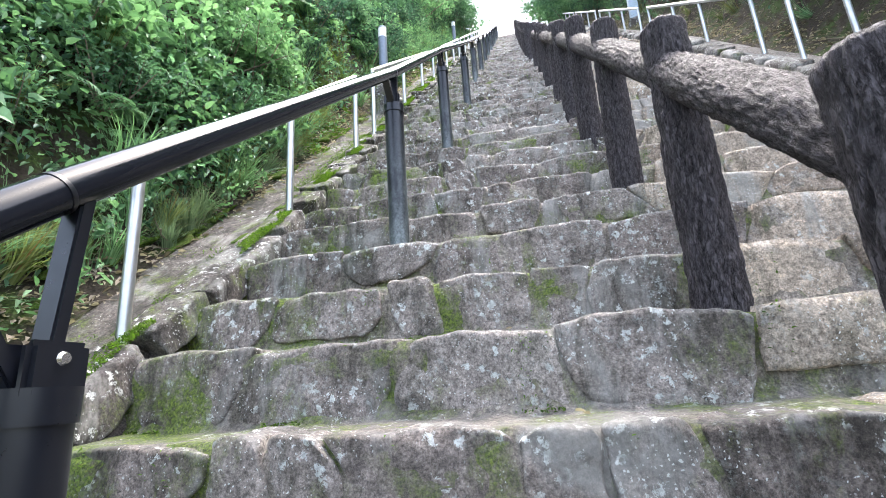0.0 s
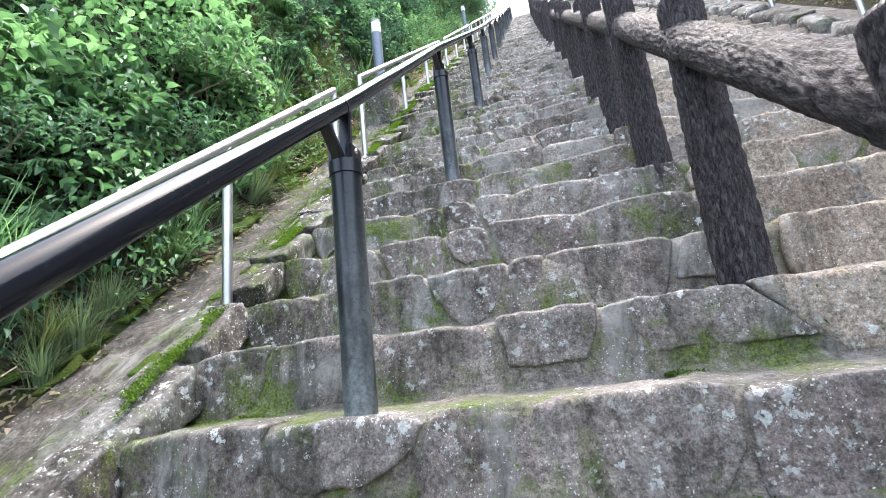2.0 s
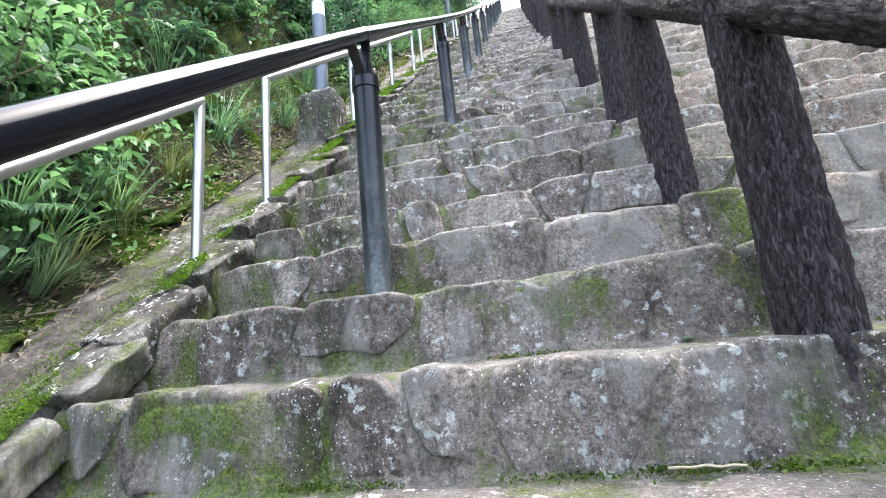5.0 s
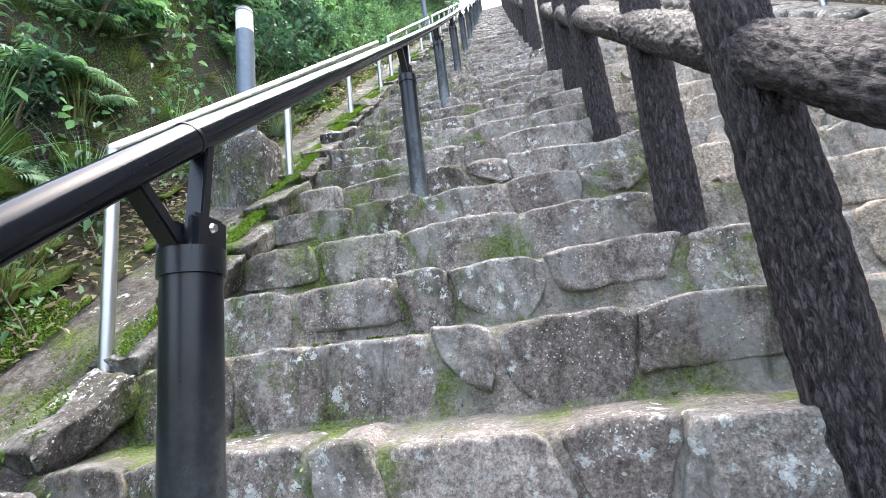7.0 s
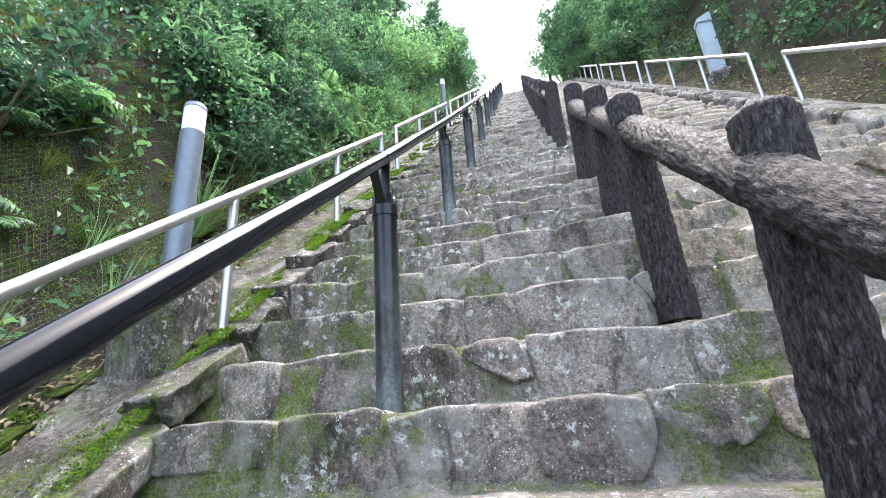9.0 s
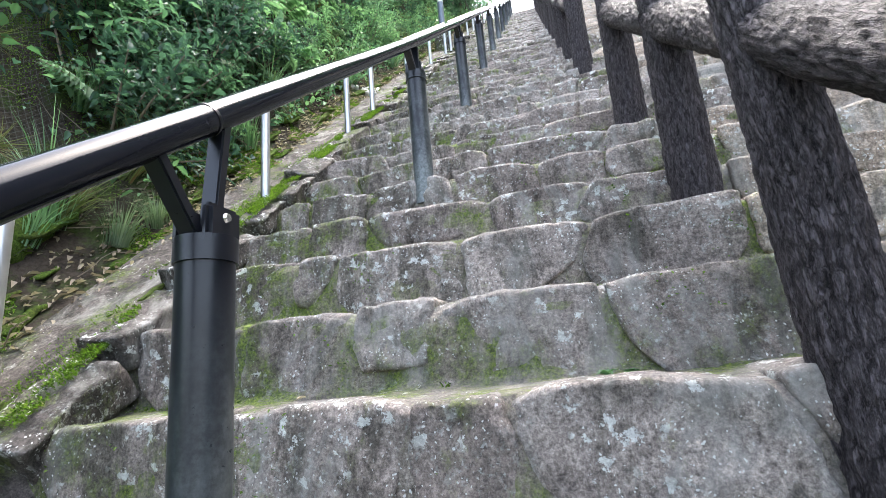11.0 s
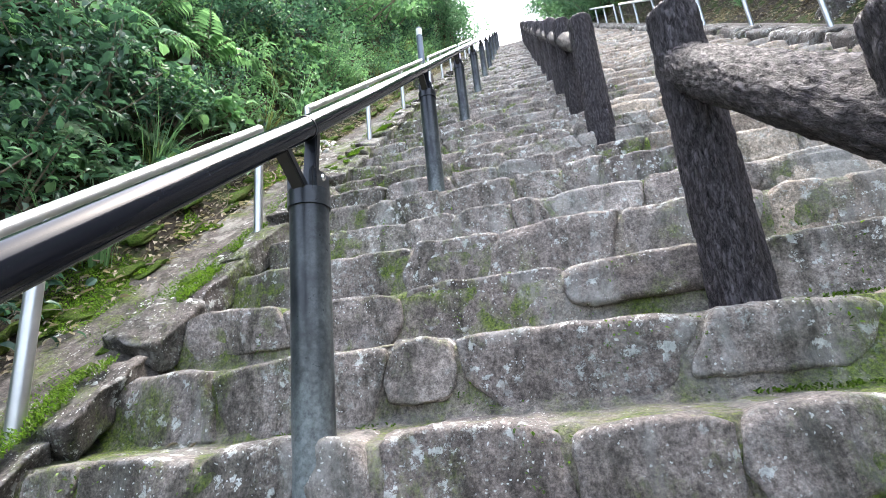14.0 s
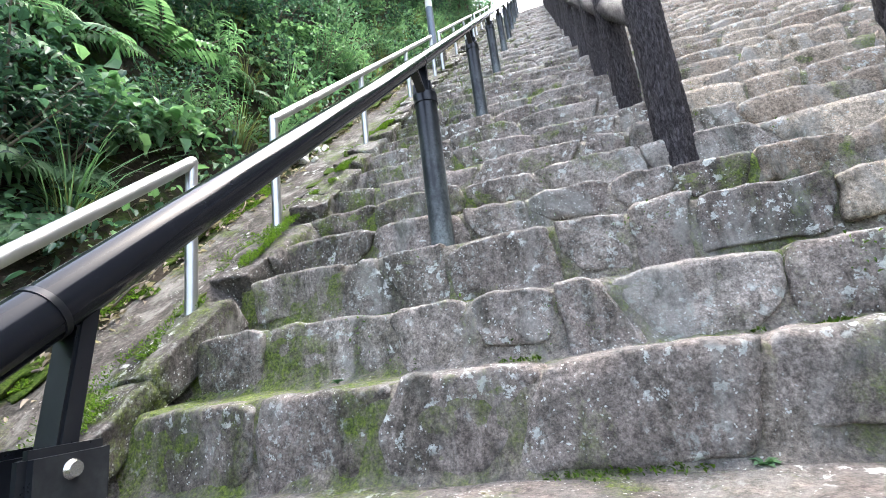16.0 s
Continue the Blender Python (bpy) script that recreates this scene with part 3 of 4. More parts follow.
# ---- plants ----
def leaf(verts, faces, at, way, up, length, width, fold=0.25, droop=0.25):
    """A leaf of six faces, folded along its rib and drooping at the tip."""
    way = way.normalized()
    side = way.cross(up)
    side = side.normalized() if side.length > 1e-4 else Vector((1, 0, 0))
    n = side.cross(way)
    c = len(verts)
    one, two = at + way * length * 0.3 + n * length * 0.05, at + way * length * 0.65 + n * length * 0.02
    w1, w2, lift = side * width * 0.5, side * width * 0.38, n * fold * width
    verts += [at, one, two, at + way * length - n * droop * length, one + w1 + lift, two + w2 + lift * 0.8, one - w1 + lift, two - w2 + lift * 0.8]
    faces += [(c, c + 4, c + 1), (c + 1, c + 4, c + 5, c + 2), (c + 2, c + 5, c + 3), (c, c + 1, c + 6), (c + 1, c + 2, c + 7, c + 6), (c + 2, c + 3, c + 7)]


def rvec(rng, flat=1.0):
    v = Vector(rng.normal(0, 1, 3))
    v.z *= flat
    return v.normalized()


def shrub_parts(seed, radius, count, size, aspect, stems=6):
    """Leaves in sprays on thin branching stems."""
    rng = np.random.default_rng(seed)
    lv, lf = [], []
    sb = bmesh.new()
    for s in range(stems):
        d = Vector((rng.normal(0, 0.55), rng.normal(0, 0.55), rng.uniform(0.55, 1.1))).normalized()
        tip = d * radius * rng.uniform(0.75, 1.25)
        tube(sb, (0, 0, -0.1), tip * 0.95, 0.010, 0.003, seg=5)
        for k in range(count // stems):
            u = rng.uniform(0.2, 1.0) ** 0.7
            at = tip * u + rvec(rng, 0.7) * radius * rng.uniform(0.05, 0.42)
            out = (at * 0.7 + rvec(rng, 0.4) * radius * 0.8 + Vector((0, 0, -0.1 * radius)))
            l = size * rng.uniform(0.6, 1.35)
            leaf(lv, lf, at, out, Vector((rng.normal(0, 0.35), rng.normal(0, 0.35), 1)), l, l * aspect * rng.uniform(0.8, 1.2))
    return lv, lf, sb


def shrub(name, label, seed, radius, count, size, aspect, material, category="shrub", group=""):
    lv, lf, sb = shrub_parts(seed, radius, count, size, aspect)
    thing = empty(name)
    part("stem", sb, TWIG, thing)
    mesh_object("foliage", lv, lf, material, False, thing)
    return tagged(thing, label, category, group)


def fern(name, seed, material):
    rng = np.random.default_rng(seed)
    thing = empty(name)
    lv, lf = [], []
    sb = bmesh.new()
    for k in range(9):
        w = 2 * math.pi * k / 9 + rng.normal(0, 0.3)
        l = rng.uniform(0.35, 0.6)
        prev = Vector((0, 0, 0))
        for i in range(1, 15):
            s = i / 14
            p = Vector((math.cos(w) * l * s, math.sin(w) * l * s, l * (0.75 * s - 0.62 * s * s)))
            if i % 7 == 0:
                tube(sb, prev, p, 0.003, 0.002, seg=4)
                prev = p
            d = Vector((-math.sin(w), math.cos(w), 0))
            fw = Vector((math.cos(w), math.sin(w), 0.1))
            size = 0.17 * math.sin(math.pi * min(1, 0.12 + 0.88 * s)) + 0.015
            for q in (-1, 1):
                leaf(lv, lf, p, d * q + fw * 0.35 + Vector((0, 0, -0.25)), Vector((0, 0, 1)), size, size * 0.27, 0.1)
    part("stem", sb, TWIG, thing)
    mesh_object("fronds", lv, lf, material, False, thing)
    return tagged(thing, "bright green fern with arching fronds on the bank", "fern", "ferns on the banks")


def grass_tuft(name, seed, material, length, count):
    rng = np.random.default_rng(seed)
    v, f = [], []
    for k in range(count):
        w = rng.uniform(0, 2 * math.pi)
        l = length * rng.uniform(0.5, 1.2)
        r = rng.uniform(0.0, 0.09)
        lean = rng.uniform(0.15, 0.8)
        base = Vector((math.cos(w) * r, math.sin(w) * r, -0.03))
        side = Vector((-math.sin(w), math.cos(w), 0)) * 0.005 * (length / 0.4) ** 0.5
        c = len(v)
        for i in range(5):
            s = i / 4
            p = base + Vector((math.cos(w) * lean * l * s * s, math.sin(w) * lean * l * s * s, l * (s - 0.45 * lean * s * s)))
            v += [p + side * (1 - s * 0.95), p - side * (1 - s * 0.95)]
        for i in range(4):
            f.append((c + 2 * i, c + 2 * i + 1, c + 2 * i + 3, c + 2 * i + 2))
    ob = mesh_object(name, v, f, material, False)
    return tagged(ob, "tuft of long arching grass on the bank", "grass", "grass tufts on the banks")


KINDS = []
G = "shrubs on the banks"
KINDS.append((shrub("shrub", "bright green broad-leaved shrub on the bank", 1, 0.42, 360, 0.085, 0.5, LEAF_BRIGHT, group=G), 1.0))
KINDS.append((shrub("shrub", "leafy green shrub on the bank", 2, 0.46, 520, 0.055, 0.42, LEAF_MID, group=G), 1.0))
KINDS.append((shrub("shrub", "dense dark green shrub on the bank", 3, 0.5, 560, 0.06, 0.45, LEAF_DARK, group=G), 1.0))
KINDS.append((shrub("shrub", "fine-leaved pale green shrub on the bank", 4, 0.48, 620, 0.042, 0.5, LEAF_BRIGHT, group=G), 1.0))
KINDS.append((shrub("shrub", "green shrub with narrow leaves on the bank", 5, 0.5, 420, 0.10, 0.22, LEAF_MID, group=G), 1.0))
VINE = shrub("vine", "broad-leaved climbing vine on the bank", 6, 0.4, 170, 0.15, 0.75, LEAF_BRIGHT, "vine", "vines on the banks")
FERN = fern("fern", 7, LEAF_BRIGHT)
BLUE_TUFT = grass_tuft("grass_tuft", 13, BLUE_GRASS, 0.34, 150)
TUFTS = [grass_tuft("grass_tuft", 11, GRASS, 0.4, 70), grass_tuft("grass_tuft", 12, LEAF_BRIGHT, 0.55, 60)]


def bank_point(x, y):
    return Vector(uneven(x, y, bank_height(x), 0.22))


def scatter():
    rng = np.random.default_rng(21)
    first = {}

    def place(ob, x, y, s, lean=0.5):
        side = -1 if x < 0 else 1
        m = Matrix.Translation(bank_point(x, y) + Vector((-side * 0.02, 0, 0))) @ pose(0, 0, 0, rng.uniform(-14, 22), -side * rng.uniform(10, 55) * lean, 0) @ pose(0, 0, 0, 0, 0, rng.uniform(0, 360))
        if ob in first:
            c = copy_thing(ob, m)
        else:
            first[ob] = True
            c = ob
            c.matrix_basis = m
        c.scale = (s, s, s)

    # left bank, near the walk: clearer foot, leaves above
    for k in range(170):
        y = rng.uniform(0.2, 21.5) if k % 2 else rng.uniform(0.8, 12)
        x = -(2.5 + abs(rng.normal(0, 0.9)))
        h = bank_height(x)
        # bare netted patch behind the lamp
        if 4.4 < y < 7.0 and -3.8 < x and rng.random() < 0.75:
            continue
        pick = rng.random()
        if y > 4.6:
            i = 2 if pick < 0.42 else 1 if pick < 0.7 else 4 if pick < 0.85 else 3
        else:
            i = 0 if pick < 0.3 else 3 if pick < 0.55 else 1 if pick < 0.8 else 4
        place(KINDS[i][0], x, y, rng.uniform(0.6, 1.15) * (1 + 0.12 * h))
    for k in range(30):
        y = rng.uniform(0, 22)
        x = -(3.6 + rng.uniform(0, 3.2))
        place(KINDS[int(rng.choice([1, 2, 2, 3, 0]))][0], x, y, rng.uniform(1.2, 1.8), 0.4)
    # right bank
    for k in range(60):
        y = rng.uniform(2.0, 22)
        x = 3.35 + abs(rng.normal(0, 0.8))
        place(KINDS[int(rng.choice([1, 2, 2, 3, 4]))][0], x, y, rng.uniform(0.7, 1.3) * (1 + 0.1 * bank_height(x)))
    for k in range(24):
        y = rng.uniform(3, 22)
        x = 4.4 + rng.uniform(0, 3)
        place(KINDS[int(rng.choice([1, 2, 2, 3, 0]))][0], x, y, rng.uniform(1.5, 2.4), 0.4)
    # thickets that close in on the top of the steps
    for k in range(34):
        side = 1 if k % 2 else -1
        y = 13.0 + 11.5 * k / 34 + rng.uniform(-0.3, 0.3)
        place(KINDS[int(rng.choice([0, 1, 3, 2]))][0], side * (3.0 if side < 0 else 3.5) + side * rng.uniform(-0.1, 0.7), y, rng.uniform(1.8, 2.6), 0.25)
    for x, y, s in ((2.6, 23.0, 2.6), (2.2, 24.5, 3.0), (3.0, 25.0, 3.6), (2.8, 21.5, 2.2), (-2.2, 23.5, 2.6), (-2.0, 25.0, 3.0), (-3.0, 25.5, 3.6)):
        place(KINDS[int(rng.choice([0, 1, 3]))][0], x, y, s, 0.1)
    for x, y, s in ((-2.56, 9.05, 0.66), (-2.6, 8.75, 0.75), (-2.9, 2.6, 0.8), (-2.8, 3.3, 0.7), (-2.7, 1.6, 0.7), (-2.95, 10.4, 0.7)):
        place(VINE, x, y, s, 0.9)
    for k in range(46):
        y = rng.uniform(6.3, 18) if k % 3 else rng.uniform(2, 6)
        place(FERN, -(2.45 + abs(rng.normal(0, 0.35))), y, rng.uniform(0.4, 0.75), 0.9)
    for x, y, s in ((-2.75, 7.5, 0.95), (-2.95, 7.8, 1.05), (-2.7, 8.0, 0.85), (-3.0, 8.3, 1.1), (-2.62, 7.1, 0.8), (-3.15, 7.4, 1.1), (-2.9, 8.7, 0.95), (-2.6, 8.4, 0.75), (-2.85, 9.3, 0.9), (-3.1, 9.0, 1.0), (-2.55, 3.1, 0.8), (-2.8, 4.3, 0.9), (-3.0, 5.9, 0.9), (-3.25, 5.5, 1.0)):
        place(FERN, x, y, s, 0.9)
    for k in range(120):
        y = rng.uniform(0.2, 21)
        place(TUFTS[k % 2], -(2.28 + abs(rng.normal(0, 0.25))), y, rng.uniform(0.5, 1.1), 0.7)
    for k in range(60):
        place(TUFTS[0], -(2.4 + rng.uniform(0, 1.2)), rng.uniform(4.3, 7.1), rng.uniform(0.3, 0.65), 2.4)
    for k in range(46):
        place(TUFTS[k % 2] if k % 3 else BLUE_TUFT, -(2.2 + abs(rng.normal(0, 0.2))), rng.uniform(0.6, 4.6), rng.uniform(0.5, 1.0), 0.9)
    for x, y, s in ((-2.16, 2.62, 1.0), (-2.2, 2.8, 0.9), (-2.14, 2.45, 0.7), (-2.2, 6.9, 0.8), (-2.18, 7.1, 0.7)):
        place(BLUE_TUFT, x, y, s, 0.5)
    for k in range(40):
        place(TUFTS[k % 2], 3.1 + abs(rng.normal(0, 0.25)), rng.uniform(2, 21), rng.uniform(0.5, 1.0), 0.7)


scatter()


# ---- undergrowth, litter, twigs, netting ----
def leaf_cloud(name, at, way, length, width, material, label, category):
    """Many folded leaves in one mesh, from arrays."""
    n = len(at)
    way = way / np.linalg.norm(way, axis=1, keepdims=True)
    side = np.cross(way, np.array((0.13, 0.21, 1.0)))
    side /= np.linalg.norm(side, axis=1, keepdims=True)
    nor = np.cross(side, way)
    l, w = length[:, None], width[:, None]
    one, two = at + way * l * 0.3 + nor * l * 0.05, at + way * l * 0.66
    v = np.stack([at, one + side * w * 0.5 + nor * w * 0.18, two + side * w * 0.36 + nor * w * 0.12, at + way * l - nor * l * 0.2,
                  two - side * w * 0.36 + nor * w * 0.12, one - side * w * 0.5 + nor * w * 0.18], 1).reshape(-1, 3)
    f = (np.array(((0, 1, 2), (0, 2, 3), (0, 3, 4), (0, 4, 5)))[None] + 6 * np.arange(n)[:, None, None]).reshape(-1, 3)
    me = bpy.data.meshes.new(name)
    me.vertices.add(len(v))
    me.vertices.foreach_set("co", v.astype(np.float32).ravel())
    me.loops.add(f.size)
    me.loops.foreach_set("vertex_index", f.astype(np.int32).ravel())
    me.polygons.add(len(f))
    me.polygons.foreach_set("loop_start", np.arange(0, f.size, 3, dtype=np.int32))
    me.update(calc_edges=True)
    me.materials.append(material)
    return tagged(new(name, me), label, category, kind="stuff")


def bank_array(x, y):
    z = 0.109 + 0.83 * y + np.interp(y, (1.6, 2.6, 5.2, 7.0), (0.0, -0.06, -0.06, 0.02))
    rows = bank_rows(1)
    right = np.interp(x, [r[0] for r in rows], [r[1] for r in rows])
    rows = bank_rows(-1)
    left = np.interp(x, [r[0] for r in rows], [r[1] for r in rows])
    return z + np.where(x < 0, left, right)


def undergrowth(side, count, material, seed, size, aspect, cut, label, near=2.3, ends=(-0.5, 24)):
    rng = np.random.default_rng(seed)
    y = rng.uniform(*ends, count)
    x = side * (near + 4.6 * rng.beta(0.9, 1.9, count))
    keep = np.array([wob(a * 1.5 + seed * 7, b * 1.5, seed) + 0.4 * wob(a * 4, b * 4, seed) for a, b in zip(x, y)])
    bare = (y > 4.4) & (y < 7.0) & (np.abs(x) < 3.7) & (side < 0)
    ok = (keep > cut) & ~(bare & (rng.random(count) < 0.72))
    x, y, keep = x[ok], y[ok], keep[ok]
    n = len(x)
    at = np.stack([x, y, bank_array(x, y)], 1)
    out = rng.uniform(0.0, 1.0, n) ** 0.8 * (0.12 + 0.5 * np.clip(keep - cut, 0, 0.8)) * (1 + 0.25 * np.abs(np.abs(x) - 2.4))
    at += np.stack([-side * 0.75 * out, -0.2 * out, 0.6 * out], 1) + rng.normal(0, 0.03, (n, 3))
    way = rng.normal(0, 0.7, (n, 3)) + np.array((-side * 0.8, -0.35, -0.25))
    l = size * rng.uniform(0.6, 1.4, n) * (1 + 0.15 * np.abs(np.abs(x) - 2.4))
    leaf_cloud("undergrowth", at, way, l, l * aspect, material, label, "undergrowth")


undergrowth(-1, 42000, LEAF_MID, 1, 0.062, 0.5, -0.12, "mid green leafy undergrowth covering the bank")
undergrowth(-1, 34000, LEAF_DARK, 2, 0.058, 0.5, -0.05, "dark green leafy undergrowth covering the bank")
undergrowth(-1, 30000, LEAF_BRIGHT, 3, 0.066, 0.55, 0.06, "bright green leafy undergrowth covering the bank")
undergrowth(-1, 20000, LEAF_BRIGHT, 6, 0.07, 0.5, -0.15, "fresh bright green undergrowth at the start of the bank", 2.4, (0.0, 4.7))
undergrowth(-1, 16000, LEAF_BRIGHT, 8, 0.045, 0.4, -0.05, "low light green herbs at the foot of the bank", 2.12, (0.4, 5.0))
undergrowth(1, 26000, LEAF_DARK, 4, 0.07, 0.5, -0.1, "dark green leafy undergrowth on the shaded bank", 3.3)
undergrowth(1, 24000, LEAF_MID, 5, 0.07, 0.5, 0.0, "mid green leafy undergrowth on the shaded bank", 3.3)


def litter(side, count, seed):
    rng = np.random.default_rng(seed)
    y = rng.uniform(-0.5, 22, count)
    a, spread = (1.96, 0.62) if side < 0 else (2.72, 0.55)
    x = side * (a + spread * rng.beta(1.6, 2.0, count))
    at = np.array([tuple(bank_point(a, b)) for a, b in zip(x.tolist(), y.tolist())])
    at[:, 2] += 0.012 + 0.03 * rng.random(count)
    slope = np.array((0.0, 0.77, 0.64))
    way = rng.normal(0, 1, (count, 1)) * slope + rng.normal(0, 1, (count, 1)) * np.array((-side * 0.0 + 1.0, 0, 0)) + rng.normal(0, 0.09, (count, 3))
    l = rng.uniform(0.02, 0.055, count)
    leaf_cloud("leaf_litter", at, way, l, l * rng.uniform(0.25, 0.6, count), LITTER, "brown dead leaves lying on the bank", "leaf litter")


litter(-1, 12000, 41)
litter(1, 8000, 42)


def twigs(side, count, seed, label):
    rng = np.random.default_rng(seed)
    bm = bmesh.new()
    for k in range(count):
        y = rng.uniform(0, 20)
        x = side * ((2.05 if side < 0 else 2.95) + abs(rng.normal(0, 0.35)))
        p = bank_point(x, y) + Vector((0, 0, 0.03))
        d = Vector((side * rng.normal(0, 0.5), rng.normal(0, 0.6), rng.normal(-0.1, 0.5))).normalized()
        r = rng.uniform(0.002, 0.006)
        for s in range(4):
            q = p + d * rng.uniform(0.05, 0.14)
            q.z = max(q.z, bank_point(q.x, q.y).z + 0.01)
            tube(bm, p, q, r, r * 0.8, seg=5, cap=False)
            p, r = q, r * 0.8
            d = (d + Vector(rng.normal(0, 0.35, 3))).normalized()
    return tagged(part("twigs", bm, TWIG, None), label, "twigs", kind="stuff")


twigs(-1, 230, 51, "dry roots and twigs hanging on the bank")
twigs(1, 260, 52, "bare roots and twigs on the dark bank")


def net_panel(thing, y0, y1):
    v, f = [], []

    def strip(pts, side):
        c = len(v)
        for p in pts:
            v.extend([p - side * 0.0014, p + side * 0.0014])
        for i in range(len(pts) - 1):
            f.append((c + 2 * i, c + 2 * i + 1, c + 2 * i + 3, c + 2 * i + 2))

    def at(x, y):
        return bank_point(x, y) + Vector((0.03 + 0.012 * wob(x * 6, y * 6), -0.005, 0.02)) - thing.location

    ys, xs = np.arange(y0, y1, 0.03), np.arange(-3.1, -2.36, 0.012)
    for y in ys:
        strip([at(x, y) for x in xs[::2]], Vector((0, 0.77, 0.64)))
    for x in xs:
        strip([at(x, y) for y in ys[::3]], Vector((-0.4, 0, 0.9)))
    mesh_object("net_panel", v, f, NET, False, thing)


def netting():
    thing = empty("erosion_netting", bank_point(-2.4, 3.9))
    for y in (3.9, 4.9, 5.9):
        net_panel(thing, y, y + 1.0)
    return tagged(thing, "grey woven erosion netting pinned to the bank", "netting")


NET = plain("netting", (0.085, 0.082, 0.07), 0.9, 0, 0.3, 40)
netting()


def moss_cushions():
    """Low lumps of moss along the foot of the bank and behind the kerb."""
    rng = np.random.default_rng(61)
    v, f = [], []
    for k in range(210):
        y = rng.uniform(0, 16)
        if k % 3:
            x, s = -(2.08 + abs(rng.normal(0, 0.16))), rng.uniform(0.07, 0.2)
            at = bank_point(x, y)
        else:
            x, s = -(1.66 + rng.normal(0, 0.02)), rng.uniform(0.05, 0.10)
            at = Vector((x, y, nose(y) - 0.005))
        p, q = rock(5, (s * rng.uniform(0.7, 1.2), s * 1.5, s * 0.16), s * 0.07, s * 0.2, rng)
        m = Matrix.Translation(at) @ pose(0, 0, 0, 39, 0, rng.uniform(-20, 20))
        c = len(v)
        v.extend([tuple(m @ Vector(a)) for a in p])
        f.extend([[i + c for i in a] for a in q])
    for k in range(22):
        x, y, s = -rng.uniform(2.35, 2.9), rng.uniform(4.2, 6.6), rng.uniform(0.06, 0.17)
        p, q = rock(5, (s * 0.8, s * 1.3, s), s * 0.2, s * 0.3, rng)
        c = len(v)
        v.extend([tuple(Vector(a) + bank_point(x, y)) for a in p])
        f.extend([[i + c for i in a] for a in q])
    return tagged(mesh_object("moss", v, f, MOSS), "bright green moss cushions on the bank", "moss", kind="stuff")


moss_cushions()


def moss_shoots(count, seed, place, label):
    """A pile of very short shoots; place(rng) gives a point and the way out of the surface, or nothing."""
    rng = np.random.default_rng(seed)
    at, way = [], []
    while len(at) < count:
        got = place(rng)
        if got:
            at.append(got[0])
            way.append(got[1])
    at = np.array(at) + rng.normal(0, 0.002, (count, 3))
    way = np.array(way) + rng.normal(0, 0.55, (count, 3))
    l = rng.uniform(0.006, 0.015, count)
    leaf_cloud("moss", at, way, l, l * 0.5, MOSS_LEAF, label, "moss")


def patch(x, y, z, scale, seed):
    return wob(x * scale + seed, y * scale, z * scale) + 0.5 * wob(x * scale * 3, y * scale * 3 + seed, z * scale * 3)


def moss_on_bank(rng):
    y = rng.uniform(0.3, 12.5)
    x = -rng.uniform(1.98, 2.42)
    lush = 0.12 if 7.4 < y < 8.6 or 3.6 < y < 4.4 else 0.42
    if patch(x, y, 0, 2.6, 3) < lush:
        return None
    return tuple(bank_point(x, y) + Vector((0, 0, 0.012))), (0.25, -0.5, 0.7)


def moss_on_netting(rng):
    y, x = rng.uniform(4.3, 7.1), -rng.uniform(2.36, 3.7)
    if patch(x, y, 0, 1.7, 23) < -0.08:
        return None
    return tuple(bank_point(x, y) + Vector((0.035, -0.006, 0.02))), (0.8, -0.3, 0.35)


def moss_on_kerb(rng):
    y = rng.uniform(0.5, 12.5)
    x = -1.50 - abs(rng.normal(0, 0.13))
    if x < -1.95 or patch(x, y, 0, 3.1, 9) < (0.05 if x < -1.62 else 0.2) - 0.22 * (3.2 < y < 8.8) + 0.9 * max(0.0, -x - 1.70):
        return None
    low = -0.012 if x < -1.6 else 0.03
    return (x, y, nose(y) + low + rng.uniform(-0.006, 0.012)), (0.0, -0.55, 0.75)


def moss_on_steps(rng):
    k = int(rng.integers(12, len(NOSES) - 16))
    y, x = NOSES[k], rng.uniform(LEFT, 0.75)
    below = nose(NOSES[k - 1])
    if rng.random() < 0.72:
        if patch(x, y * 3, 0, 2.4, 5) < 0.16 + 0.12 * (x > -0.8):
            return None
        back = rng.exponential(0.014)
        return (x, y + 0.004 - back, below + 0.006 + 0.25 * max(0.0, 0.02 - back)), (0, -0.4, 0.8)
    up = rng.random()
    if patch(x * 2.6, y * 3, up * 0.25, 2.4, 17) < 0.40 + 0.14 * (x > -0.7) - 0.18 * (x > 0.45):
        return None
    return (x, y - 0.006, below + up * (nose(y) - below)), (0, -0.9, 0.15)


moss_shoots(30000, 101, moss_on_bank, "vivid green moss carpet at the foot of the bank")
moss_shoots(42000, 104, moss_on_netting, "dark patches of moss growing through the netting")
moss_shoots(42000, 102, moss_on_kerb, "green moss growing over the kerb stones")
moss_shoots(34000, 103, moss_on_steps, "green moss in the joints of the steps")


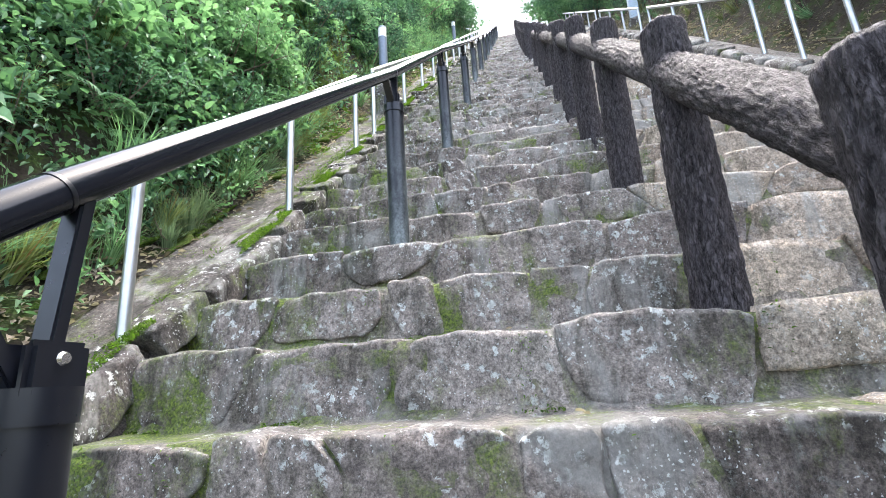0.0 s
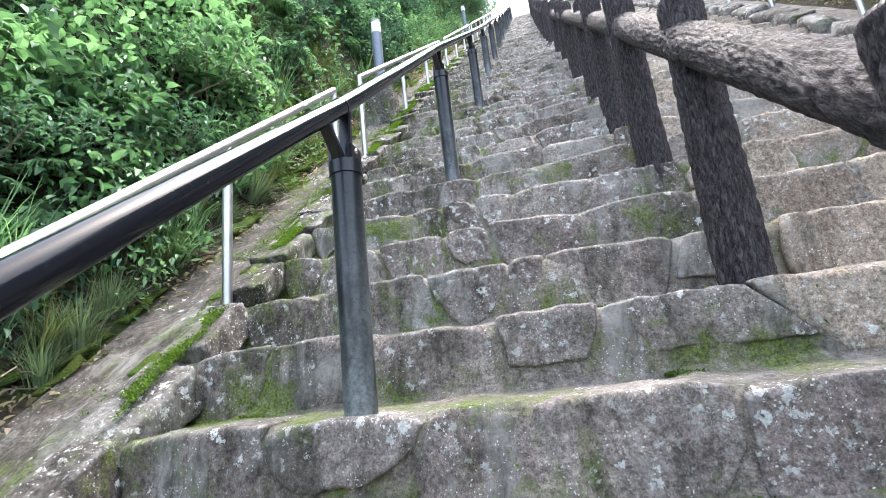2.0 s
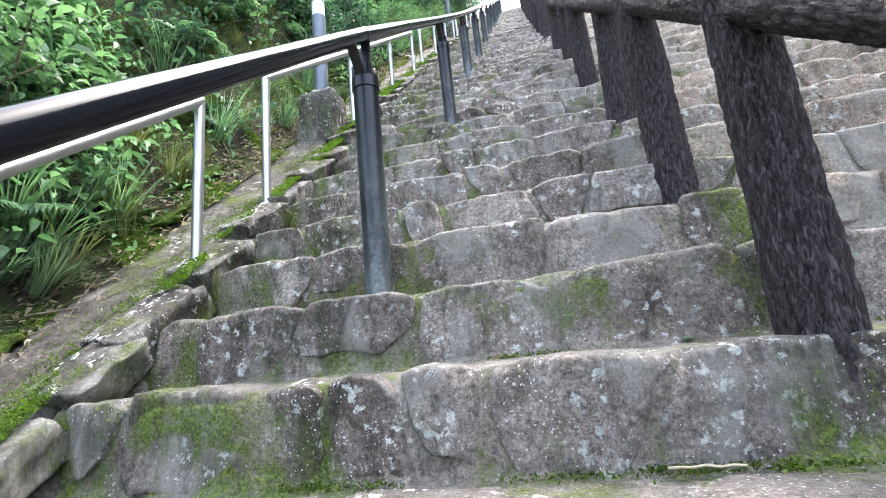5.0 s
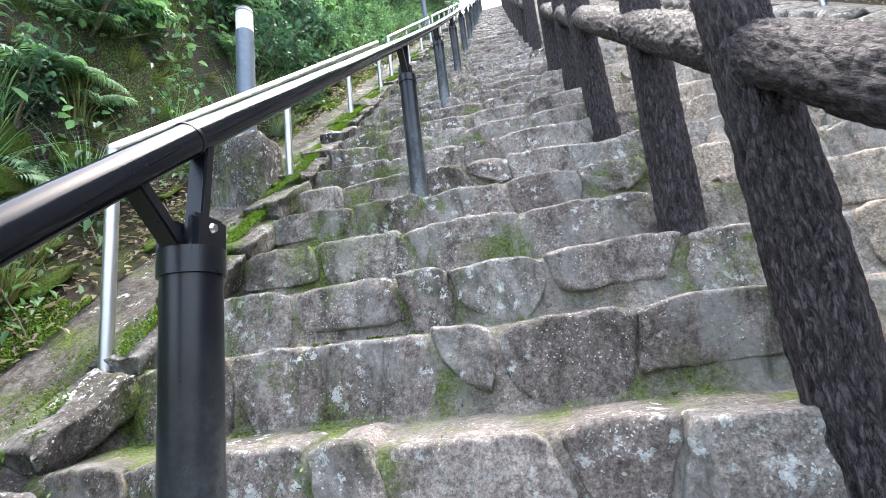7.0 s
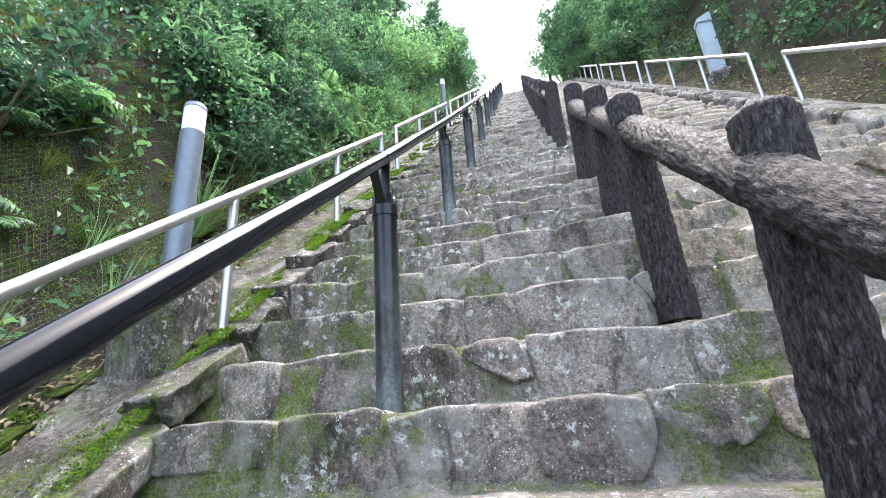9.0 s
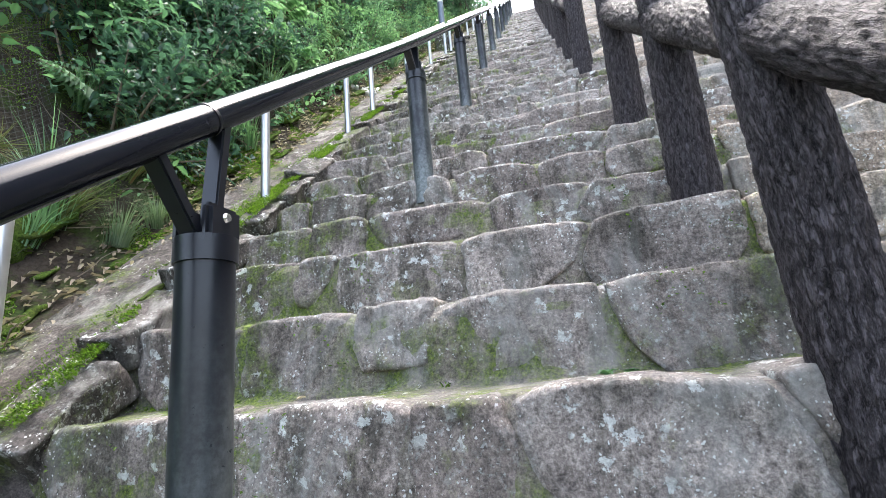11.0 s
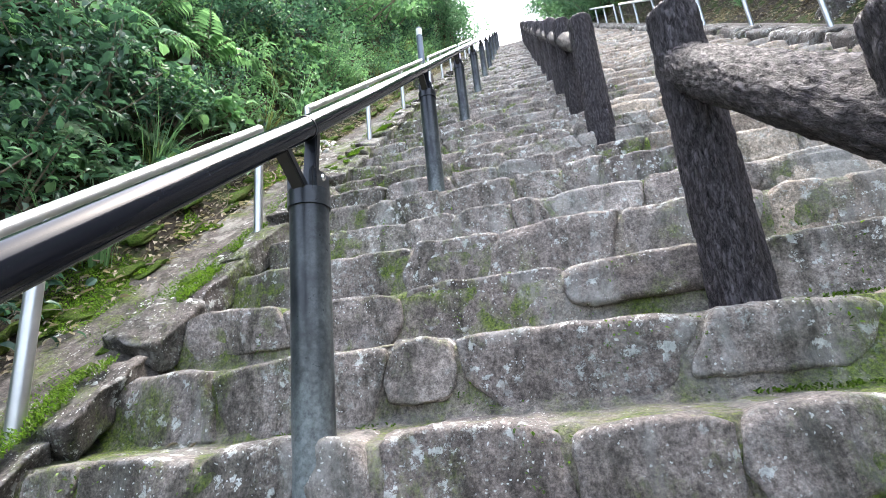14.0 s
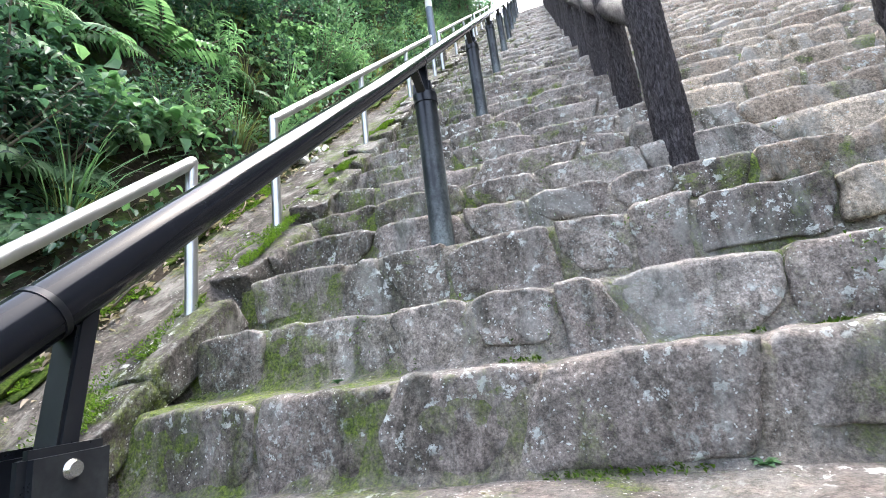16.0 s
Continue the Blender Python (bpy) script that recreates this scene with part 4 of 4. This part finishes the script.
def tall_weed(seed):
    rng = np.random.default_rng(seed)
    thing = empty("tall_weed")
    h = 0.95
    bm = bmesh.new()
    tube(bm, (0, 0, -0.05), (0.03, 0.02, h), 0.006, 0.003, seg=6, rings=3)
    part("stem", bm, LEAF_BRIGHT, thing)
    v, f = [], []
    for k in range(70):
        s = rng.uniform(0.25, 1.0)
        w = rng.uniform(0, 2 * math.pi)
        leaf(v, f, Vector((0.03 * s, 0.02 * s, h * s)), Vector((math.cos(w), math.sin(w), 0.25)), Vector((0, 0, 1)), rng.uniform(0.05, 0.12), 0.014, 0.1, 0.4)
    mesh_object("foliage", v, f, LEAF_BRIGHT, False, thing)
    return tagged(thing, "tall upright weed with narrow leaves on the bank", "weed", "tall weeds on the bank")


def place_weeds():
    rng = np.random.default_rng(71)
    src = tall_weed(4)
    spots = [(-2.55, 4.15), (-2.6, 4.3), (-2.5, 4.4), (-2.75, 3.6), (-2.6, 3.5), (-2.9, 2.9), (-2.7, 2.4), (-2.8, 5.0), (-2.5, 9.4), (-2.45, 9.6), (-2.55, 9.75), (-2.5, 11.0)]
    for i, (x, y) in enumerate(spots):
        m = Matrix.Translation(bank_point(x, y)) @ pose(0, 0, 0, rng.uniform(-5, 8), rng.uniform(4, 16), rng.uniform(0, 360))
        ob = copy_thing(src, m) if i else src
        if not i:
            src.matrix_basis = m
        s = rng.uniform(0.8, 1.25)
        ob.scale = (s, s, s)


place_weeds()


# ---- small things on the steps ----
def sprout(x, y, s, seed):
    rng = np.random.default_rng(seed)
    v, f = [], []
    for k in range(9):
        w = rng.uniform(0, 2 * math.pi)
        d = Vector((math.cos(w), math.sin(w), rng.uniform(0.3, 1.0)))
        leaf(v, f, Vector((0, 0, 0)), d, Vector((0, 0, 1)), 0.03 * s, 0.02 * s)
    bm = bmesh.new()
    ring = [bm.verts.new(p) for p in v]
    for q in f:
        bm.faces.new([ring[i] for i in q])
    bmesh.ops.remove_doubles(bm, verts=bm.verts, dist=1e-5)
    ob = part("sprout", bm, LEAF_BRIGHT, None, smooth=False)
    ob.location = (x, y, tread(y) + 0.004)
    return tagged(ob, "small green seedling growing from a joint of the steps", "plant", "seedlings on the steps")


for i, (sx, sy, ss) in enumerate(((-0.27, 6.63, 1.2), (-0.21, 6.62, 0.9), (0.0, 6.32, 1.0), (0.06, 6.33, 0.8), (0.11, 7.95, 1.0), (0.3, 7.14, 0.9), (-0.5, 5.19, 0.8), (-1.1, 6.86, 1.0), (0.25, 3.70, 0.7), (-0.9, 8.2, 0.8), (0.33, 6.05, 0.9))):
    sprout(sx, sy, ss, i)


def straw(a, b, seed):
    """A dry stalk lying on a tread."""
    rng = np.random.default_rng(seed)
    bm = bmesh.new()
    p = Vector(a)
    for i in range(1, 7):
        q = Vector(a).lerp(Vector(b), i / 6) + Vector((0, rng.normal(0, 0.004), rng.uniform(0, 0.004)))
        tube(bm, p, q, 0.0032, 0.003, seg=6, cap=False)
        p = q
    return tagged(part("straw", bm, STRAW, None), "dry pale straw stalk lying on a tread", "straw", "dry stalks on the steps")


STRAW = plain("straw", (0.42, 0.37, 0.26), 0.8, 0, 0.25, 40)
for x0, x1, y, k in ((-0.70, -0.46, 7.655, 1), (0.1, 0.24, 3.40, 2), (-1.2, -1.08, 6.34, 3)):
    straw((x0, y, tread(y) + 0.018), (x1, y - 0.015, tread(y) + 0.018), k)


def rubble():
    rng = np.random.default_rng(81)
    for k in range(11):
        s = rng.uniform(0.04, 0.1)
        v, f = rock(4, (s, s * 0.8, s * 0.6), s * 0.12, s * 0.2, rng)
        ob = mesh_object("rubble_stone", v, f, PALE_ROCK)
        x, y = -2.12 + rng.normal(0, 0.07), 10.15 + rng.normal(0, 0.14)
        ob.location = bank_point(x, y) + Vector((0, 0, 0.02))
        ob.rotation_euler = tuple(rng.uniform(-1, 1, 3))
        tagged(ob, "chunk of white broken stone at the foot of the bank", "stone", "white rubble on the bank")


PALE_ROCK = plain("white rock", (0.55, 0.54, 0.5), 0.9, 0, 0.25, 30)
rubble()


def fallen_leaves():
    rng = np.random.default_rng(91)
    n = 260
    k = rng.integers(8, len(NOSES) - 14, n)
    back = rng.beta(4, 1.2, n)
    ys = np.array([NOSES[i] + 0.03 + 0.22 * b for i, b in zip(k, back)])
    xs = rng.uniform(LEFT + 0.05, RIGHT, n)
    at = np.stack([xs, ys, np.array([nose(NOSES[i]) for i in k]) + 0.012], 1)
    way = np.stack([rng.normal(0, 1, n), rng.normal(0, 1, n), rng.normal(0, 0.12, n)], 1)
    l = rng.uniform(0.012, 0.04, n)
    leaf_cloud("fallen_leaves", at, way, l, l * 0.45, LITTER, "small dry brown leaves lying on the treads", "leaves")


fallen_leaves()


# ---- trees over the top and along the ridges ----
def tree(seed, height, spread, material, label):
    rng = np.random.default_rng(seed)
    thing = empty("tree")
    bm = bmesh.new()
    bend = Vector((rng.normal(0, 0.05), rng.normal(0, 0.05), 1))
    mid = bend * height * 0.5
    tip = mid + Vector((rng.normal(0, 0.1), rng.normal(0, 0.1), 1)) * height * 0.45
    tube(bm, (0, 0, -0.4), mid, 0.035 * height ** 0.8, 0.022 * height ** 0.8, seg=9, rings=4)
    tube(bm, mid, tip, 0.022 * height ** 0.8, 0.006, seg=7, rings=3)
    lv, lf = [], []
    for k in range(26):
        s = rng.uniform(0.25, 1.0)
        at = mid * (s * 2) if s < 0.5 else mid.lerp(tip, (s - 0.5) * 2)
        w = rng.uniform(0, 2 * math.pi)
        r = spread * (1.15 - 0.75 * s) * rng.uniform(0.5, 1.1)
        end = at + Vector((math.cos(w) * r, math.sin(w) * r, r * rng.uniform(-0.1, 0.5)))
        tube(bm, at, end, 0.02, 0.006, seg=5)
        for q in range(130):
            p = at.lerp(end, rng.uniform(0.35, 1.08)) + rvec(rng, 0.55) * spread * rng.uniform(0.02, 0.34)
            l = rng.uniform(0.09, 0.19)
            leaf(lv, lf, p, rvec(rng, 0.5) + Vector((0, 0, -0.35)), Vector((rng.normal(0, 0.4), rng.normal(0, 0.4), 1)), l, l * 0.5)
    part("trunk", bm, TRUNK, thing)
    mesh_object("crown", lv, lf, material, False, thing)
    return tagged(thing, label, "tree", "trees on the slopes")


def plant_trees():
    rng = np.random.default_rng(31)
    kinds = [tree(1, 5.0, 1.7, LEAF_MID, "leafy green tree on the slope above the steps"), tree(2, 6.0, 1.6, LEAF_DARK, "dark green tree on the slope above the steps"),
             tree(3, 4.2, 1.5, LEAF_BRIGHT, "light green young tree on the slope above the steps")]
    used = set()

    def place(i, x, y, s):
        side = -1 if x < 0 else 1
        m = Matrix.Translation(bank_point(x, y) - Vector((0, 0, 0.2))) @ pose(0, 0, 0, rng.uniform(-4, 4), -side * rng.uniform(0, 12), rng.uniform(0, 360))
        if i in used:
            c = copy_thing(kinds[i], m)
        else:
            used.add(i)
            c = kinds[i]
            c.matrix_basis = m
        c.scale = (s, s, s)

    for k in range(34):
        y = 1.5 + 21 * (k + rng.uniform(0, 0.9)) / 34
        back = 2.2 if y < 13 else 0.0
        place(int(rng.choice([0, 1, 1, 2])), -(4.9 + back + rng.uniform(0, 3.0)), y, rng.uniform(0.7, 1.1) * (0.55 if back else 1))
    for k in range(26):
        y = 4.0 + 19 * (k + rng.uniform(0, 0.9)) / 26
        place(int(rng.choice([0, 1, 2])), 4.9 + rng.uniform(0, 2.6), y, rng.uniform(0.7, 1.1))
    for x, y, s in ((-2.7, 17.5, 0.55), (-2.6, 19.0, 0.6), (-2.5, 20.5, 0.6), (-2.4, 22.0, 0.7), (-2.9, 23.5, 0.9), (3.3, 18.5, 0.5), (3.3, 20.5, 0.8), (3.1, 22.3, 1.0), (3.2, 16.5, 0.6), (3.0, 24.0, 1.2), (3.6, 24.0, 0.9), (2.5, 23.2, 0.5), (2.75, 21.3, 0.4), (2.3, 25.0, 0.8), (1.9, 27.0, 0.9), (-4.2, 24.2, 0.9)):
        place(2 if s < 0.6 else 0, x, y, s)


plant_trees()


# ---- stones of the steps and kerbs ----
def stone_cuts(rng, a, b):
    """Joints of a row from a to b: place at the middle and slant."""
    cuts = [(a, 0.0)]
    while cuts[-1][0] < b - 0.42:
        w = rng.uniform(0.17, 0.28) if rng.random() < 0.25 else rng.uniform(0.28, 0.56)
        cuts.append((cuts[-1][0] + w, rng.normal(0, 0.03)))
    cuts.append((b, 0.0))
    return list(zip(cuts, cuts[1:]))


def face_stone(n, left, right, h, rng):
    """A flat-faced block between two slanting joints, its lower corners worn or broken off."""
    w = right[0] - left[0]
    v, f = rock(n, (w, 0.26, h), rng.uniform(0.010, 0.022), 0.013, rng, 0.0, 0.5)
    s = np.clip(v[:, 2] / h + 0.5, 0, 1)
    u = np.clip(v[:, 0] / w + 0.5, 0, 1)
    v[:, 0] += (s - 0.5) * 2 * (left[1] * (1 - u) + right[1] * u)
    # corners narrowed towards the foot, the upper edge bowed
    for side, amount in ((0, rng.choice((0, 0.02, 0.05, 0.10))), (1, rng.choice((0, 0.02, 0.05, 0.10)))):
        near = u if side else 1 - u
        v[:, 0] += (-1 if side else 1) * min(amount, 0.3 * w) * near * np.clip(1 - s / 0.55, 0, 1) ** 1.6
        v[:, 2] -= rng.uniform(0, 0.03) * np.clip((near - 0.62) / 0.38, 0, 1) ** 2 * s
    v[:, 1] += rng.uniform(-0.02, 0.02) * (u - 0.5) + rng.uniform(0.0, 0.03) * (s - 0.5)
    return v, f


def step_stones():
    rng = np.random.default_rng(5)
    far_v, far_f = {True: [], False: []}, {True: [], False: []}
    for k, y in enumerate(NOSES):
        below = nose(NOSES[k - 1]) if k else nose(y) - 0.24
        rise = nose(y) - below
        for (a, ta), (b, tb) in stone_cuts(rng, LEFT, RIGHT):
            gap = rng.uniform(0.006, 0.026)
            inner = bool(a < 0.45)
            near = 1.0 < y < 11.5 and (inner or 2.5 < y < 9.0)
            h = rise * (rng.uniform(0.98, 1.08) if rng.random() > 0.25 else rng.uniform(0.66, 0.82))
            v, f = face_stone(14 if near else 5, (a + gap / 2, ta), (b - gap / 2, tb), h, rng)
            at = np.array(((a + b) / 2, y + 0.13 + rng.uniform(-0.010, 0.010), nose(y) - h / 2 + rng.uniform(-0.012, 0.012)))
            if near:
                ob = mesh_object("stone", v, f, STONE if inner else PALE_STONE, parent=STAIRS)
                ob.location = at
            else:
                c = len(far_v[inner])
                far_v[inner].extend((v + at).tolist())
                far_f[inner].extend([[i + c for i in q] for q in f])
    for inner, material in ((True, FAR_STONE), (False, FAR_PALE)):
        far = mesh_object("stones", far_v[inner], far_f[inner], material, parent=STAIRS)
        tagged(far, kind="stuff")


def kerb_stones():
    rng = np.random.default_rng(8)
    thing = tagged(empty("kerb_left", (-1.4, 0, nose(0))), "row of mossy rough kerb stones along the steps", "kerb", kind="structure")
    y = FIRST
    while y < TOP:
        l = rng.uniform(0.2, 0.42)
        v, f = rock(10, (rng.uniform(0.17, 0.23), l * 1.12, rng.uniform(0.12, 0.15)), 0.010, 0.018, rng, 0.1, 0.5)
        ob = mesh_object("stone", v, f, KERB, parent=thing)
        m = pose(-1.545 + rng.uniform(-0.02, 0.02), y, nose(y) - 0.06 + rng.uniform(-0.018, 0.012), 37.5 + rng.uniform(-5, 4), rng.uniform(-3, 12), rng.uniform(-9, 9))
        ob.matrix_basis = Matrix.Translation(-thing.location) @ m
        y += l * 0.97
    thing = tagged(empty("kerb_right", (2.5, 0, nose(0))), "row of low mossy kerb stones", "kerb", kind="structure")
    y = FIRST
    while y < TOP:
        l = rng.uniform(0.25, 0.5)
        v, f = rock(4, (0.22, l * 1.2, 0.2), 0.04, 0.03, rng)
        ob = mesh_object("stone", v, f, KERB, parent=thing)
        ob.matrix_basis = Matrix.Translation(-thing.location) @ pose(2.45, y, nose(y) - 0.06, 39, rng.uniform(-6, 6), rng.uniform(-6, 6))
        y += l * 0.97


step_stones()
kerb_stones()
